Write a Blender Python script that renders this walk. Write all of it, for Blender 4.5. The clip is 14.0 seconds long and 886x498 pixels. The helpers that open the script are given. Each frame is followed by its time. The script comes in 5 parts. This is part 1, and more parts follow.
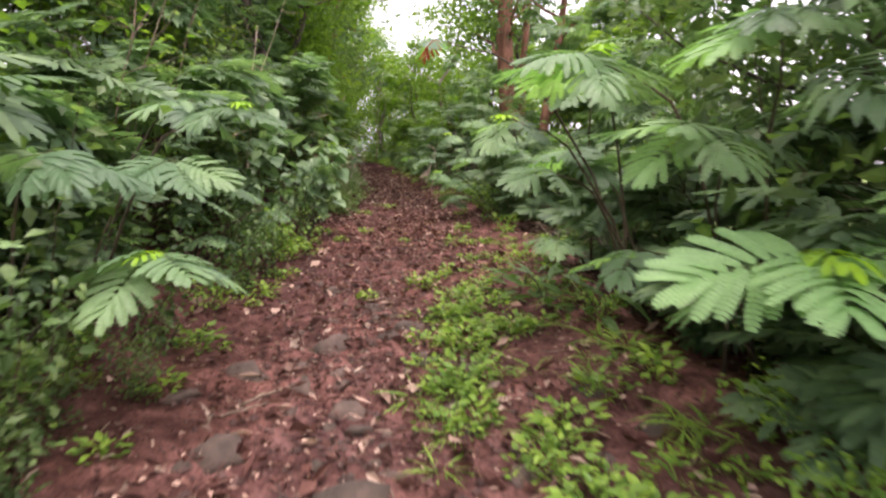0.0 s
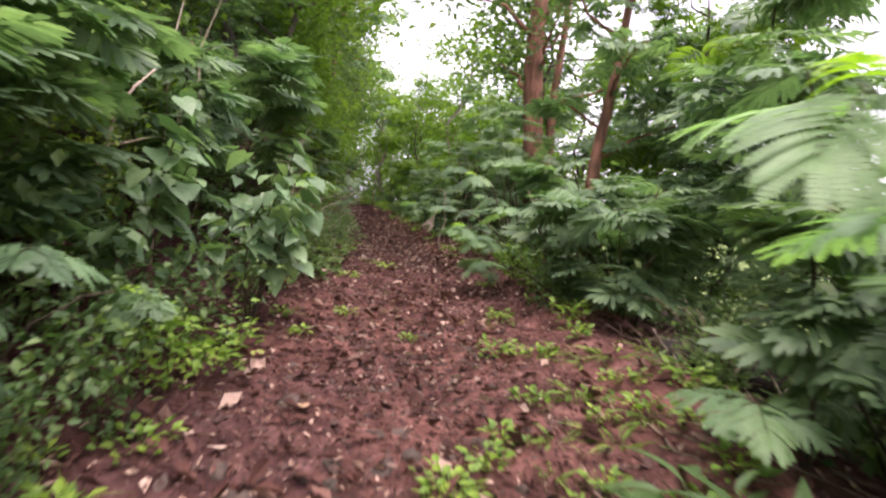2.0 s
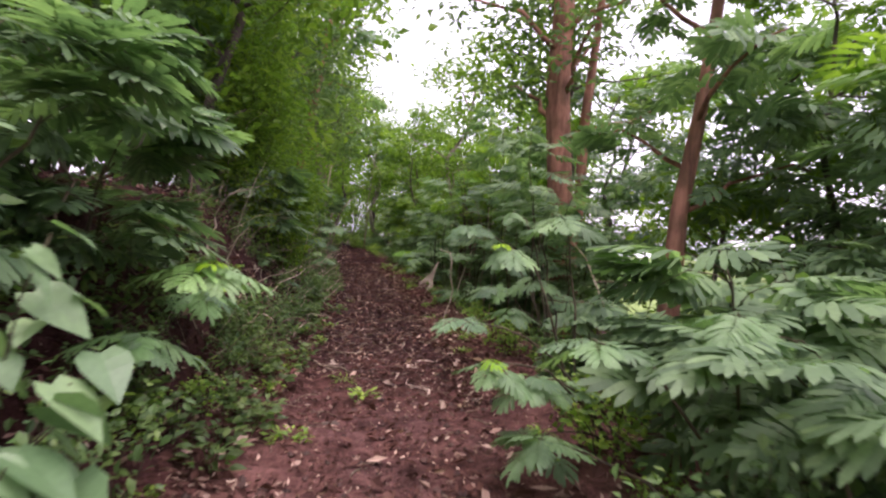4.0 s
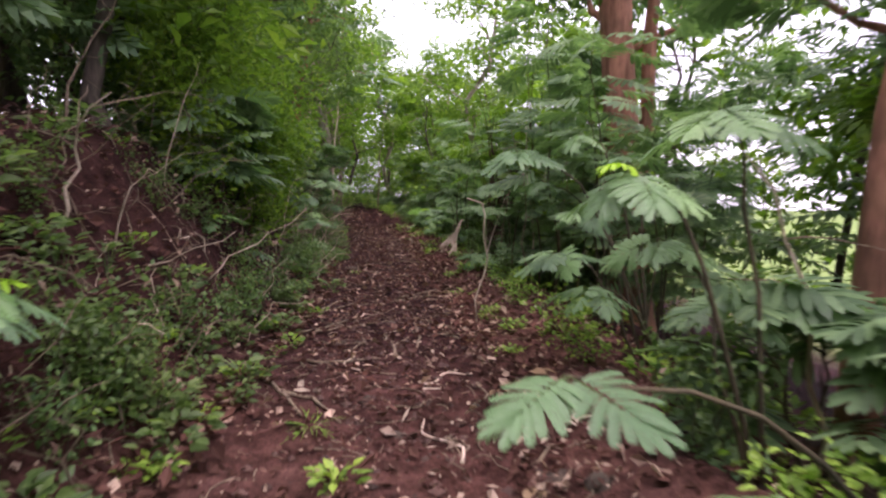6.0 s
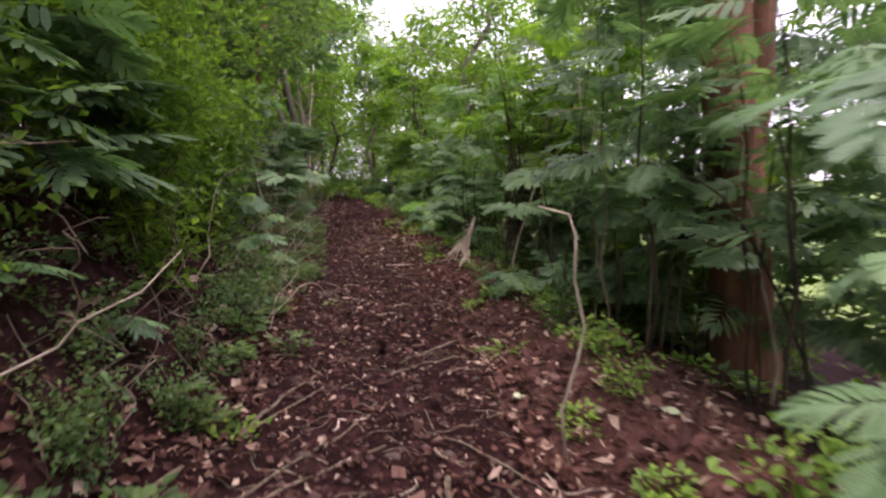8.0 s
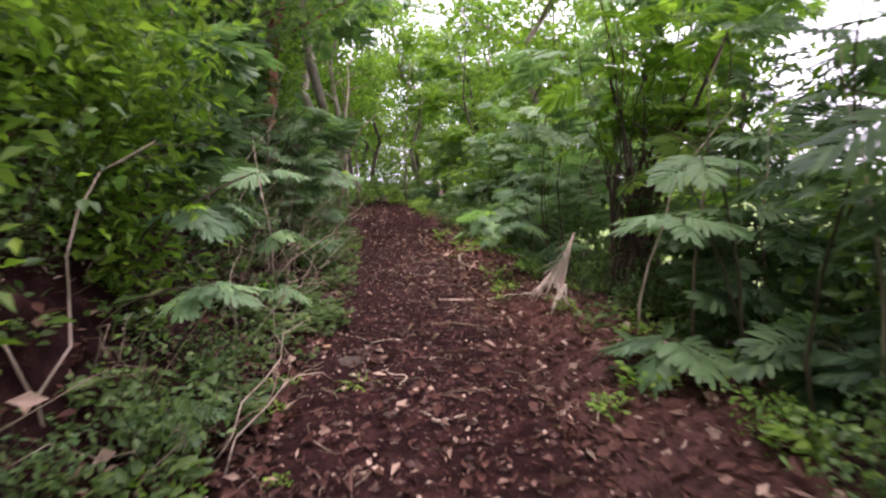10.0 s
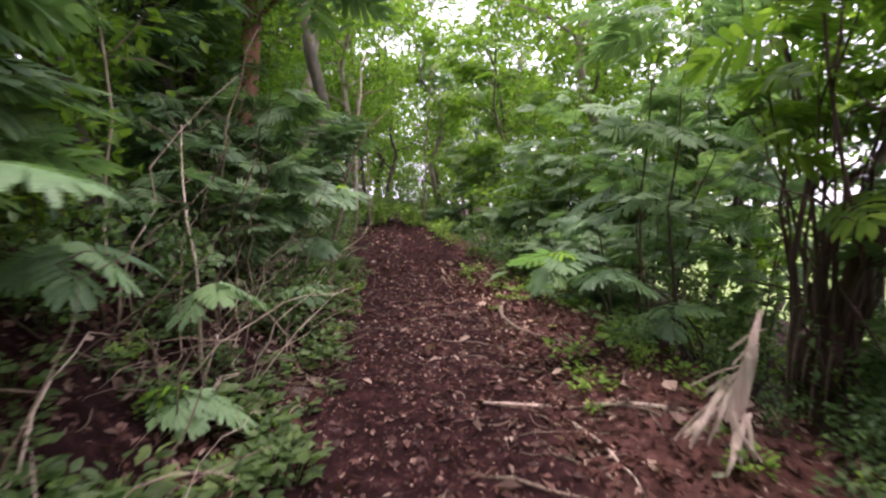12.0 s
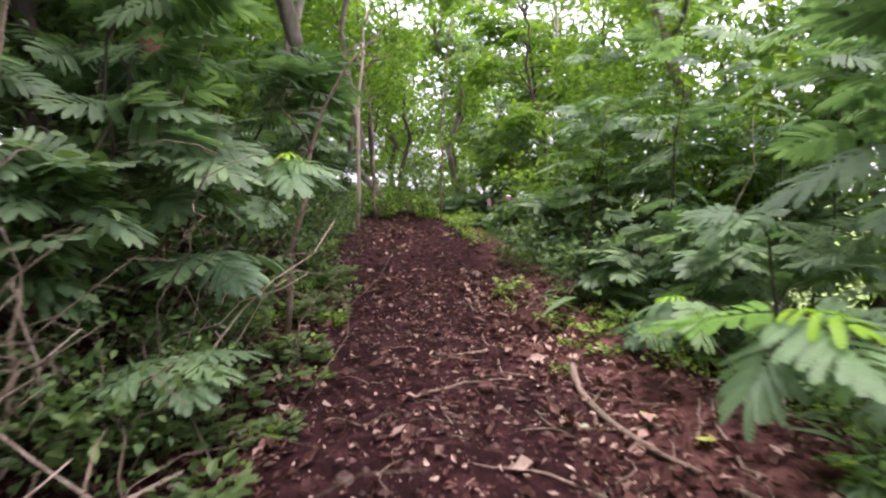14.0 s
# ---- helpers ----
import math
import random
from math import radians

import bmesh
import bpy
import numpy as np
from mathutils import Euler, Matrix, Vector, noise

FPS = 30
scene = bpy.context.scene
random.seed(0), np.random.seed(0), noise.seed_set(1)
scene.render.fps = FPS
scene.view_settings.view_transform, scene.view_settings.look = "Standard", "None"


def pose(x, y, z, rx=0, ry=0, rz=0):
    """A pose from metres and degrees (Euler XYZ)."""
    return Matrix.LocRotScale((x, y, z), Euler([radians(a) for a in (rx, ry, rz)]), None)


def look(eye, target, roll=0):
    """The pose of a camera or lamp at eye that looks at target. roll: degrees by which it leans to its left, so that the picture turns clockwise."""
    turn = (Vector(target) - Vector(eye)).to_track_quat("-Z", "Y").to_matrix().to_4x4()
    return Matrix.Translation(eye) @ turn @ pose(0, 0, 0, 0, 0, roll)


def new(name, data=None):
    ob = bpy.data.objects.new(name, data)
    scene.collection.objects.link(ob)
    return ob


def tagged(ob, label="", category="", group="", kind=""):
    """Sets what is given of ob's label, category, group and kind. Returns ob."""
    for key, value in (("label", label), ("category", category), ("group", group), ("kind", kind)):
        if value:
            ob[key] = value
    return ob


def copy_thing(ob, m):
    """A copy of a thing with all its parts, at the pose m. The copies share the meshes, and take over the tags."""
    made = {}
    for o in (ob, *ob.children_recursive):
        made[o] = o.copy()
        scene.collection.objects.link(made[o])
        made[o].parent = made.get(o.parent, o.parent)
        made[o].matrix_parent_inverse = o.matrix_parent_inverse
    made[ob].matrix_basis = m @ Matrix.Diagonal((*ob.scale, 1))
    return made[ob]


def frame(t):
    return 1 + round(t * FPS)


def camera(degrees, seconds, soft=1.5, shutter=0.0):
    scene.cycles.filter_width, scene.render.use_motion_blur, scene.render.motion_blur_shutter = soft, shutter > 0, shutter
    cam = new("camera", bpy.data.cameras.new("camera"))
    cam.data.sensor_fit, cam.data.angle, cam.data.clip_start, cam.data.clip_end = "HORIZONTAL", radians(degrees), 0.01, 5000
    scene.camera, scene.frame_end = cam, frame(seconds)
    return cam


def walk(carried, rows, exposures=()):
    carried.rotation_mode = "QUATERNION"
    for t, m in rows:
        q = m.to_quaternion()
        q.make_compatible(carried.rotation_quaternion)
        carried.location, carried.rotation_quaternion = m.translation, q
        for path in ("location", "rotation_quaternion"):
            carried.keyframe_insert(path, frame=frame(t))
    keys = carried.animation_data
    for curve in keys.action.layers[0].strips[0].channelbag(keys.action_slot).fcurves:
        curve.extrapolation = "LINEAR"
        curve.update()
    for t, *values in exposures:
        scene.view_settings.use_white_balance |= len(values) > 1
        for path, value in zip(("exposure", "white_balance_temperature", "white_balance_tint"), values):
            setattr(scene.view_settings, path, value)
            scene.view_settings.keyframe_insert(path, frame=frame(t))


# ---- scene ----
cam = camera(73.6, 14.0, soft=2.3, shutter=0.5)
PATH = [
    (0.0, (0.000, 0.000, 1.380), (0.000, 4.951, 0.684), 0.00),
    (0.5, (-0.100, 0.676, 1.390), (-0.065, 5.651, 0.893), 0.06),
    (1.0, (-0.048, 1.413, 1.371), (-0.041, 6.392, 0.918), 0.41),
    (1.5, (-0.192, 2.179, 1.393), (-0.215, 7.164, 1.009), 2.57),
    (2.0, (-0.292, 2.827, 1.403), (-0.238, 7.817, 1.097), 3.70),
    (2.5, (-0.372, 3.659, 1.605), (-0.315, 8.657, 1.482), 2.21),
    (5.0, (-0.450, 6.900, 1.930), (-0.381, 11.899, 1.895), 3.50),
    (5.5, (-0.478, 7.465, 1.802), (-0.433, 12.455, 1.480), 2.62),
    (6.0, (-0.464, 8.228, 1.791), (-0.563, 13.212, 1.407), 0.74),
    (6.5, (-0.640, 8.918, 1.828), (-0.874, 13.907, 1.583), -1.34),
    (7.0, (-0.702, 9.669, 1.866), (-0.540, 14.655, 1.535), -1.72),
    (7.5, (-0.689, 10.393, 1.891), (-0.508, 15.370, 1.438), -1.13),
    (8.0, (-0.790, 11.045, 1.940), (-0.787, 16.016, 1.409), -1.29),
    (8.5, (-0.830, 11.657, 1.975), (-1.001, 16.627, 1.453), -2.26),
    (11.0, (-1.372, 14.969, 1.921), (-1.801, 19.932, 1.493), -1.40),
    (11.5, (-1.449, 15.557, 1.968), (-1.892, 20.524, 1.602), -1.00),
    (12.0, (-1.537, 16.270, 2.006), (-2.021, 21.235, 1.665), -0.89),
    (12.5, (-1.575, 16.933, 2.030), (-2.137, 21.891, 1.706), -0.77),
    (13.0, (-1.711, 17.724, 2.031), (-2.324, 22.674, 1.690), -0.66),
    (13.5, (-1.737, 18.375, 1.980), (-2.380, 23.318, 1.587), -1.16),
    (14.0, (-1.864, 19.015, 1.991), (-2.499, 23.956, 1.563), -1.16),
]
EXPOSURES = [(0.0, 1.45, 6500, 29), (0.6, 1.0, 6500, 30), (1.5, 1.4, 6400, 31), (2.0, 1.46, 6350, 32), (2.6, 1.25, 6300, 34), (5.0, 1.25, 6200, 36), (6.5, 1.32, 6250, 34), (7.0, 1.05, 6400, 34), (7.5, 1.12, 6300, 35), (8.5, 1.62, 6200, 35), (11.0, 1.78, 6100, 35), (13.3, 1.72, 6050, 37), (14.0, 2.05, 6000, 37)]
walk(cam, [(t, look(eye, target, roll)) for t, eye, target, roll in PATH], EXPOSURES)

# ---- world, sun, exposure ----
world = bpy.data.worlds.new("overcast_sky")
scene.world = world
world.use_nodes = True
wn = world.node_tree
sky = wn.nodes.new("ShaderNodeTexSky")
sky.sky_type = "NISHITA"
sky.sun_disc = False
sky.sun_elevation = radians(83)
sky.sun_rotation = radians(129)
sky.dust_density = 6.0
sky.air_density = 1.0
sky.ozone_density = 0.6
cloud = wn.nodes.new("ShaderNodeMix")
cloud.data_type = "RGBA"
cloud.inputs[0].default_value = 0.65
cloud.inputs[7].default_value = (8.9, 8.6, 8.9, 1)
wn.links.new(sky.outputs["Color"], cloud.inputs[6])
wn.nodes["Background"].inputs["Strength"].default_value = 0.15
wn.links.new(cloud.outputs[2], wn.nodes["Background"].inputs["Color"])

sun_data = bpy.data.lights.new("sun", "SUN")
sun_data.energy = 1.4
sun_data.angle = radians(35)
sun_data.color = (1.0, 0.95, 0.88)
sun = new("sun", sun_data)
sun.matrix_world = look((2.5, 10, 27), (0, 12, 0))


# ---- materials ----
def nodes_of(name):
    m = bpy.data.materials.new(name)
    m.use_nodes = True
    nt = m.node_tree
    return m, nt, nt.nodes["Principled BSDF"], nt.nodes["Material Output"]


def ramp(nt, fac, stops):
    r = nt.nodes.new("ShaderNodeValToRGB")
    while len(r.color_ramp.elements) < len(stops):
        r.color_ramp.elements.new(0.5)
    for e, (p, c) in zip(r.color_ramp.elements, stops):
        e.position = p
        e.color = (*c, 1)
    nt.links.new(fac, r.inputs["Fac"])
    return r.outputs["Color"]


def tex_noise(nt, scale, detail=4, rough=0.6, stretch=None):
    tc = nt.nodes.new("ShaderNodeNewGeometry")
    n = nt.nodes.new("ShaderNodeTexNoise")
    n.inputs["Scale"].default_value = scale
    n.inputs["Detail"].default_value = detail
    n.inputs["Roughness"].default_value = rough
    src = tc.outputs["Position"]
    if stretch:
        mp = nt.nodes.new("ShaderNodeMapping")
        mp.inputs["Scale"].default_value = stretch
        nt.links.new(src, mp.inputs["Vector"])
        src = mp.outputs["Vector"]
    nt.links.new(src, n.inputs["Vector"])
    return n.outputs["Fac"]


def mix(nt, fac, a, b, mode="MIX"):
    m = nt.nodes.new("ShaderNodeMix")
    m.data_type = "RGBA"
    m.blend_type = mode
    for sock, v in ((m.inputs[0], fac), (m.inputs[6], a), (m.inputs[7], b)):
        if isinstance(v, (int, float)):
            sock.default_value = v
        elif isinstance(v, tuple):
            sock.default_value = (*v, 1)
        else:
            nt.links.new(v, sock)
    return m.outputs[2]


def bump(nt, bsdf, height, strength, dist):
    b = nt.nodes.new("ShaderNodeBump")
    b.inputs["Strength"].default_value = strength
    b.inputs["Distance"].default_value = dist
    nt.links.new(height, b.inputs["Height"])
    nt.links.new(b.outputs["Normal"], bsdf.inputs["Normal"])


def leaf_material(name, dark, mid, light, glow=0.35, rough=0.5, single=False, middle=0.55, gloss=0.35):
    """A leaf: colour varied from leaf to leaf and along it, with light passing through."""
    m, nt, bsdf, out = nodes_of(name)
    if single:
        rnd = nt.nodes.new("ShaderNodeObjectInfo").outputs["Random"]
    else:
        rnd = nt.nodes.new("ShaderNodeNewGeometry").outputs["Random Per Island"]
    col = ramp(nt, rnd, [(0.0, dark), (middle, mid), (1.0, light)])
    patch = ramp(nt, tex_noise(nt, 1.3, 2), [(0.3, (0.72, 0.8, 0.75)), (0.7, (1.15, 1.1, 1.0))])
    col = mix(nt, 1.0, col, patch, "MULTIPLY")
    fine = ramp(nt, tex_noise(nt, 45, 3), [(0.3, (0.8, 0.82, 0.78)), (0.7, (1.08, 1.08, 1.05))])
    col = mix(nt, 0.8, col, fine, "MULTIPLY")
    nt.links.new(col, bsdf.inputs["Base Color"])
    bsdf.inputs["Roughness"].default_value = rough
    bsdf.inputs["Specular IOR Level"].default_value = gloss
    tr = nt.nodes.new("ShaderNodeBsdfTranslucent")
    warm = mix(nt, 1.0, col, (1.2, 1.4, 0.72), "MULTIPLY")
    nt.links.new(warm, tr.inputs["Color"])
    ms = nt.nodes.new("ShaderNodeMixShader")
    ms.inputs[0].default_value = glow
    nt.links.new(bsdf.outputs[0], ms.inputs[1])
    nt.links.new(tr.outputs[0], ms.inputs[2])
    nt.links.new(ms.outputs[0], out.inputs["Surface"])
    return m


def bark_material(name, dark, light, scale=18, stretch=(1, 1, 0.15), rough=0.9):
    m, nt, bsdf, out = nodes_of(name)
    n1 = tex_noise(nt, scale, 6, 0.65, stretch)
    n2 = tex_noise(nt, 2.2, 3)
    col = ramp(nt, n1, [(0.3, dark), (0.7, light)])
    stain = ramp(nt, n2, [(0.35, (0.55, 0.6, 0.5)), (0.65, (1.1, 1.05, 1.0))])
    nt.links.new(mix(nt, 1.0, col, stain, "MULTIPLY"), bsdf.inputs["Base Color"])
    bsdf.inputs["Roughness"].default_value = rough
    bump(nt, bsdf, n1, 0.8, 0.02)
    return m


def dirt_material():
    m, nt, bsdf, out = nodes_of("reddish_forest_soil")
    big = tex_noise(nt, 0.9, 4)
    mid = tex_noise(nt, 6.0, 6, 0.7)
    fine = tex_noise(nt, 70, 5, 0.7)
    col = ramp(nt, mid, [(0.30, (0.032, 0.015, 0.012)), (0.5, (0.155, 0.077, 0.062)), (0.70, (0.31, 0.165, 0.135))])
    col = mix(nt, 1.0, col, ramp(nt, big, [(0.35, (0.7, 0.72, 0.78)), (0.65, (1.2, 1.12, 1.08))]), "MULTIPLY")
    col = mix(nt, 1.0, col, ramp(nt, fine, [(0.3, (0.55, 0.55, 0.57)), (0.75, (1.45, 1.4, 1.35))]), "MULTIPLY")
    # the reddish soil gives way to a darker colour further up the path
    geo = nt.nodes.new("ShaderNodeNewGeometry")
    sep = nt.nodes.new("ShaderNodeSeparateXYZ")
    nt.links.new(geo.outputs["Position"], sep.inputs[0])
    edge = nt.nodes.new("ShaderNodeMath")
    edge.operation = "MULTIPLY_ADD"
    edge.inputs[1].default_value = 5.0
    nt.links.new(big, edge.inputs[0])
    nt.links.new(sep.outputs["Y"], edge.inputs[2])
    dark_soil = nt.nodes.new("ShaderNodeMapRange")
    dark_soil.inputs["From Min"].default_value = 10.5
    dark_soil.inputs["From Max"].default_value = 16.0
    nt.links.new(edge.outputs[0], dark_soil.inputs["Value"])
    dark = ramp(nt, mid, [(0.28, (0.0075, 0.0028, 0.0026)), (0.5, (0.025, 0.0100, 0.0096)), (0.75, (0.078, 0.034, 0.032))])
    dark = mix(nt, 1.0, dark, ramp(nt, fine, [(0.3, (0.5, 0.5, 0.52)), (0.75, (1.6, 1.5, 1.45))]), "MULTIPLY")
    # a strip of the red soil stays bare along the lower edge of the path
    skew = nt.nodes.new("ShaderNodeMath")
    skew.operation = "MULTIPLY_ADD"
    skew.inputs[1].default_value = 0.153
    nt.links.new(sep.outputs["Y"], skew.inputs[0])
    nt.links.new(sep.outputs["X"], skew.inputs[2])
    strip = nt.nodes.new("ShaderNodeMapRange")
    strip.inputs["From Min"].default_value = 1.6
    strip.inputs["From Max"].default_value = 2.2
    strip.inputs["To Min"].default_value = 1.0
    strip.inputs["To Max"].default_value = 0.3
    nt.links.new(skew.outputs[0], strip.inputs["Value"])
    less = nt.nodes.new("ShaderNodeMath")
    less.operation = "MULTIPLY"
    nt.links.new(dark_soil.outputs["Result"], less.inputs[0])
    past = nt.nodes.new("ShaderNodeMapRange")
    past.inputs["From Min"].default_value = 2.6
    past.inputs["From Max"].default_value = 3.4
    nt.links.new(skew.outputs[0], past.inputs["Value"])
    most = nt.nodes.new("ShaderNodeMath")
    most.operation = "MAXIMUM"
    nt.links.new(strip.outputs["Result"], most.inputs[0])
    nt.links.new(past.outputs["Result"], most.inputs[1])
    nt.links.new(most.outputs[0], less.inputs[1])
    # shade on the bank, painted in with the same dark colour
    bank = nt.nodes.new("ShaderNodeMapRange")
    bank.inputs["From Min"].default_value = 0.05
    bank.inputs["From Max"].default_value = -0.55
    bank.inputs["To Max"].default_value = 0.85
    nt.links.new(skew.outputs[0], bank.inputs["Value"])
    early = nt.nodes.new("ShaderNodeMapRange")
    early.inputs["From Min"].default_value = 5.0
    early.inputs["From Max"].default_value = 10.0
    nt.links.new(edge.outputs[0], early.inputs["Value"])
    bank_shade = nt.nodes.new("ShaderNodeMath")
    bank_shade.operation = "MULTIPLY"
    nt.links.new(bank.outputs["Result"], bank_shade.inputs[0])
    nt.links.new(early.outputs["Result"], bank_shade.inputs[1])
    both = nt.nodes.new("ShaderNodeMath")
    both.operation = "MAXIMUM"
    nt.links.new(bank_shade.outputs[0], both.inputs[0])
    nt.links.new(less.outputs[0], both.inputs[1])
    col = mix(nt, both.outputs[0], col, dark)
    # the lowland beside the hill is grassy
    rng = nt.nodes.new("ShaderNodeMapRange")
    rng.inputs["From Min"].default_value = -0.9
    rng.inputs["From Max"].default_value = -3.0
    nt.links.new(sep.outputs["Z"], rng.inputs["Value"])
    grass = ramp(nt, tex_noise(nt, 0.35, 6), [(0.3, (0.07, 0.12, 0.03)), (0.7, (0.20, 0.26, 0.08))])
    nt.links.new(mix(nt, rng.outputs["Result"], col, grass), bsdf.inputs["Base Color"])
    bsdf.inputs["Roughness"].default_value = 0.95
    bsdf.inputs["Specular IOR Level"].default_value = 0.08
    bump(nt, bsdf, mix(nt, 0.5, fine, mid), 0.9, 0.05)
    return m


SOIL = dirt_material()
FEATHER = leaf_material("feathery_leaf", (0.092, 0.158, 0.082), (0.158, 0.255, 0.130), (0.23, 0.345, 0.175), 0.40)
FEATHER_ONE = leaf_material("feathery_frond_leaf", (0.10, 0.175, 0.090), (0.155, 0.265, 0.130), (0.235, 0.375, 0.170), 0.33, 0.5, single=True)
# lighter copy of the frond leaf, with open daylight put into its colour
LIT_ONE = leaf_material("lit_mint_frond_leaf", (0.23, 0.41, 0.17), (0.28, 0.48, 0.19), (0.33, 0.54, 0.21), 0.4, 0.55, single=True)
RED_YOUNG = leaf_material("orange_red_young_leaf", (0.40, 0.06, 0.03), (0.50, 0.08, 0.04), (0.55, 0.11, 0.05), 0.4, single=True)
YOUNG = leaf_material("young_yellow_green_leaf", (0.22, 0.42, 0.02), (0.28, 0.50, 0.02), (0.34, 0.55, 0.03), 0.4, single=True)
BROAD = leaf_material("broad_green_leaf", (0.05, 0.10, 0.032), (0.092, 0.17, 0.052), (0.16, 0.245, 0.072))
HERB = leaf_material("low_herb_leaf", (0.10, 0.20, 0.028), (0.18, 0.31, 0.042), (0.28, 0.41, 0.06))
HEART = leaf_material("grey_green_heart_leaf", (0.12, 0.21, 0.10), (0.18, 0.29, 0.145), (0.26, 0.38, 0.19), 0.3, 0.42, single=True)
YELLOWLEAF = leaf_material("yellow_green_small_leaf", (0.09, 0.15, 0.025), (0.16, 0.24, 0.035), (0.26, 0.34, 0.05), 0.45)
CANOPY = leaf_material("canopy_leaf", (0.082, 0.148, 0.021), (0.142, 0.245, 0.032), (0.23, 0.34, 0.048), 0.55)
DARKLEAF = leaf_material("dark_canopy_leaf", (0.064, 0.108, 0.038), (0.110, 0.178, 0.060), (0.170, 0.245, 0.085), 0.48)
DRYLEAF = leaf_material("dry_fallen_leaf", (0.056, 0.025, 0.021), (0.135, 0.064, 0.054), (0.54, 0.39, 0.33), 0.1, 0.8, middle=0.76, gloss=0.12)
BARK = bark_material("grey_brown_bark", (0.035, 0.026, 0.022), (0.13, 0.10, 0.08))
REDBARK = bark_material("reddish_bark", (0.13, 0.055, 0.036), (0.42, 0.20, 0.135), 10)
DARKBARK = bark_material("rotten_dark_bark", (0.008, 0.006, 0.005), (0.045, 0.030, 0.024), 22, (1, 1, 1))
REDDARK = bark_material("dark_red_brown_bark", (0.035, 0.019, 0.017), (0.17, 0.10, 0.085), 24)
PALEBARK = bark_material("pale_grey_bark", (0.16, 0.13, 0.10), (0.42, 0.36, 0.30), 10)
TWIG = bark_material("dry_twig", (0.12, 0.085, 0.06), (0.34, 0.26, 0.19), 30, (1, 1, 1))
STEM = bark_material("green_brown_stem", (0.04, 0.035, 0.018), (0.11, 0.085, 0.045), 30)
PALEWOOD = bark_material("pale_torn_wood", (0.44, 0.32, 0.25), (0.78, 0.65, 0.55), 25)
STONE = bark_material("brown_stone", (0.045, 0.032, 0.024), (0.115, 0.080, 0.062), 11, (1, 1, 1))
PEBBLE = bark_material("soil_crumb", (0.030, 0.015, 0.012), (0.15, 0.080, 0.066), 5, (1, 1, 1))
MIDRIB = bark_material("leaf_stalk", (0.06, 0.10, 0.03), (0.12, 0.17, 0.05), 40, (1, 1, 1))


# ---- mesh tools ----
class Geo:
    """Vertices and faces gathered for one mesh."""

    def __init__(self):
        self.v = []
        self.f = []
        self.n = 0

    def add(self, verts, faces):
        self.v.append(np.asarray(verts, float))
        n = self.n
        self.f.extend(tuple(i + n for i in face) for face in faces)
        self.n += len(verts)

    def stamp(self, template, m):
        verts, faces = template
        a = np.array(m)
        self.add(verts @ a[:3, :3].T + a[:3, 3], faces)

    def tube(self, points, radii, sides=6, wobble=0.0):
        pts = [Vector(p) for p in points]
        rings = []
        for i, p in enumerate(pts):
            way = (pts[min(i + 1, len(pts) - 1)] - pts[max(i - 1, 0)]).normalized()
            side = way.orthogonal().normalized() if i == 0 else (side - way * side.dot(way)).normalized()
            up = way.cross(side)
            for k in range(sides):
                a = 2 * math.pi * k / sides
                r = radii[i] * (1 + wobble * noise.noise(Vector((p.z * 3, k * 1.7, p.x * 2 + p.y))))
                rings.append(p + (side * math.cos(a) + up * math.sin(a)) * r)
        faces = []
        for i in range(len(pts) - 1):
            for k in range(sides):
                a, b = i * sides + k, i * sides + (k + 1) % sides
                faces.append((a, b, b + sides, a + sides))
        faces.append(tuple(range((len(pts) - 1) * sides, len(pts) * sides)))
        faces.append(tuple(reversed(range(sides))))
        self.add([tuple(r) for r in rings], faces)

    def mesh(self, name, material, smooth=False):
        me = bpy.data.meshes.new(name)
        me.from_pydata([tuple(r) for r in np.concatenate(self.v).tolist()], [], self.f)
        me.materials.append(material)
        if smooth:
            me.polygons.foreach_set("use_smooth", [True] * len(me.polygons))
        me.update()
        return me


def part(name, geo, material, parent, label="", smooth=False):
    me = geo.mesh(name, material, smooth) if isinstance(geo, Geo) else geo
    ob = new(name, me)
    ob.parent = parent
    if label:
        tagged(ob, label)
    return ob


def turn_to(p, way, roll=0.0, size=1.0):
    """A pose at p whose y axis runs along way, z as far up as may be."""
    y = Vector(way).normalized()
    x = y.cross(Vector((0, 0, 1)))
    x = x.normalized() if x.length > 1e-4 else Vector((1, 0, 0))
    z = x.cross(y)
    m = Matrix((x, y, z)).transposed().to_4x4() @ Matrix.Rotation(roll, 4, "Y")
    return Matrix.Translation(p) @ m @ Matrix.Scale(size, 4)


def bent(a, b, sag, n, jitter, rng):
    """A wandering line from a to b."""
    a, b = Vector(a), Vector(b)
    out = []
    for i in range(n + 1):
        t = i / n
        p = a.lerp(b, t) + Vector((0, 0, sag * 4 * t * (1 - t)))
        if 0 < i < n:
            p += Vector((rng.gauss(0, jitter), rng.gauss(0, jitter), rng.gauss(0, jitter * 0.6)))
        out.append(p)
    return out


# ---- the lie of the land ----
TRAIL_Y = (-12, 0, 2, 4.5, 8, 12, 15, 19, 21.5, 24, 30, 34, 40, 60)
TRAIL_X = (0.3, -0.2, -0.3, -0.40, -0.58, -0.86, -1.15, -1.78, -2.15, -2.7, -4.2, -5.4, -8.5, -20)
TRAIL_Z = (-0.85, 0.02, 0.17, 0.35, 0.56, 0.67, 0.67, 0.73, 0.82, 0.96, 1.36, 1.5, 1.8, 3.0)
HALF_Y = (-5, 2, 6, 9, 14, 20, 26, 32)
HALF_W = (1.1, 1.05, 0.95, 0.85, 0.80, 0.85, 0.72, 0.55)


def soft_step(a, b, x):
    t = min(1.0, max(0.0, (x - a) / (b - a)))
    return t * t * (3 - 2 * t)


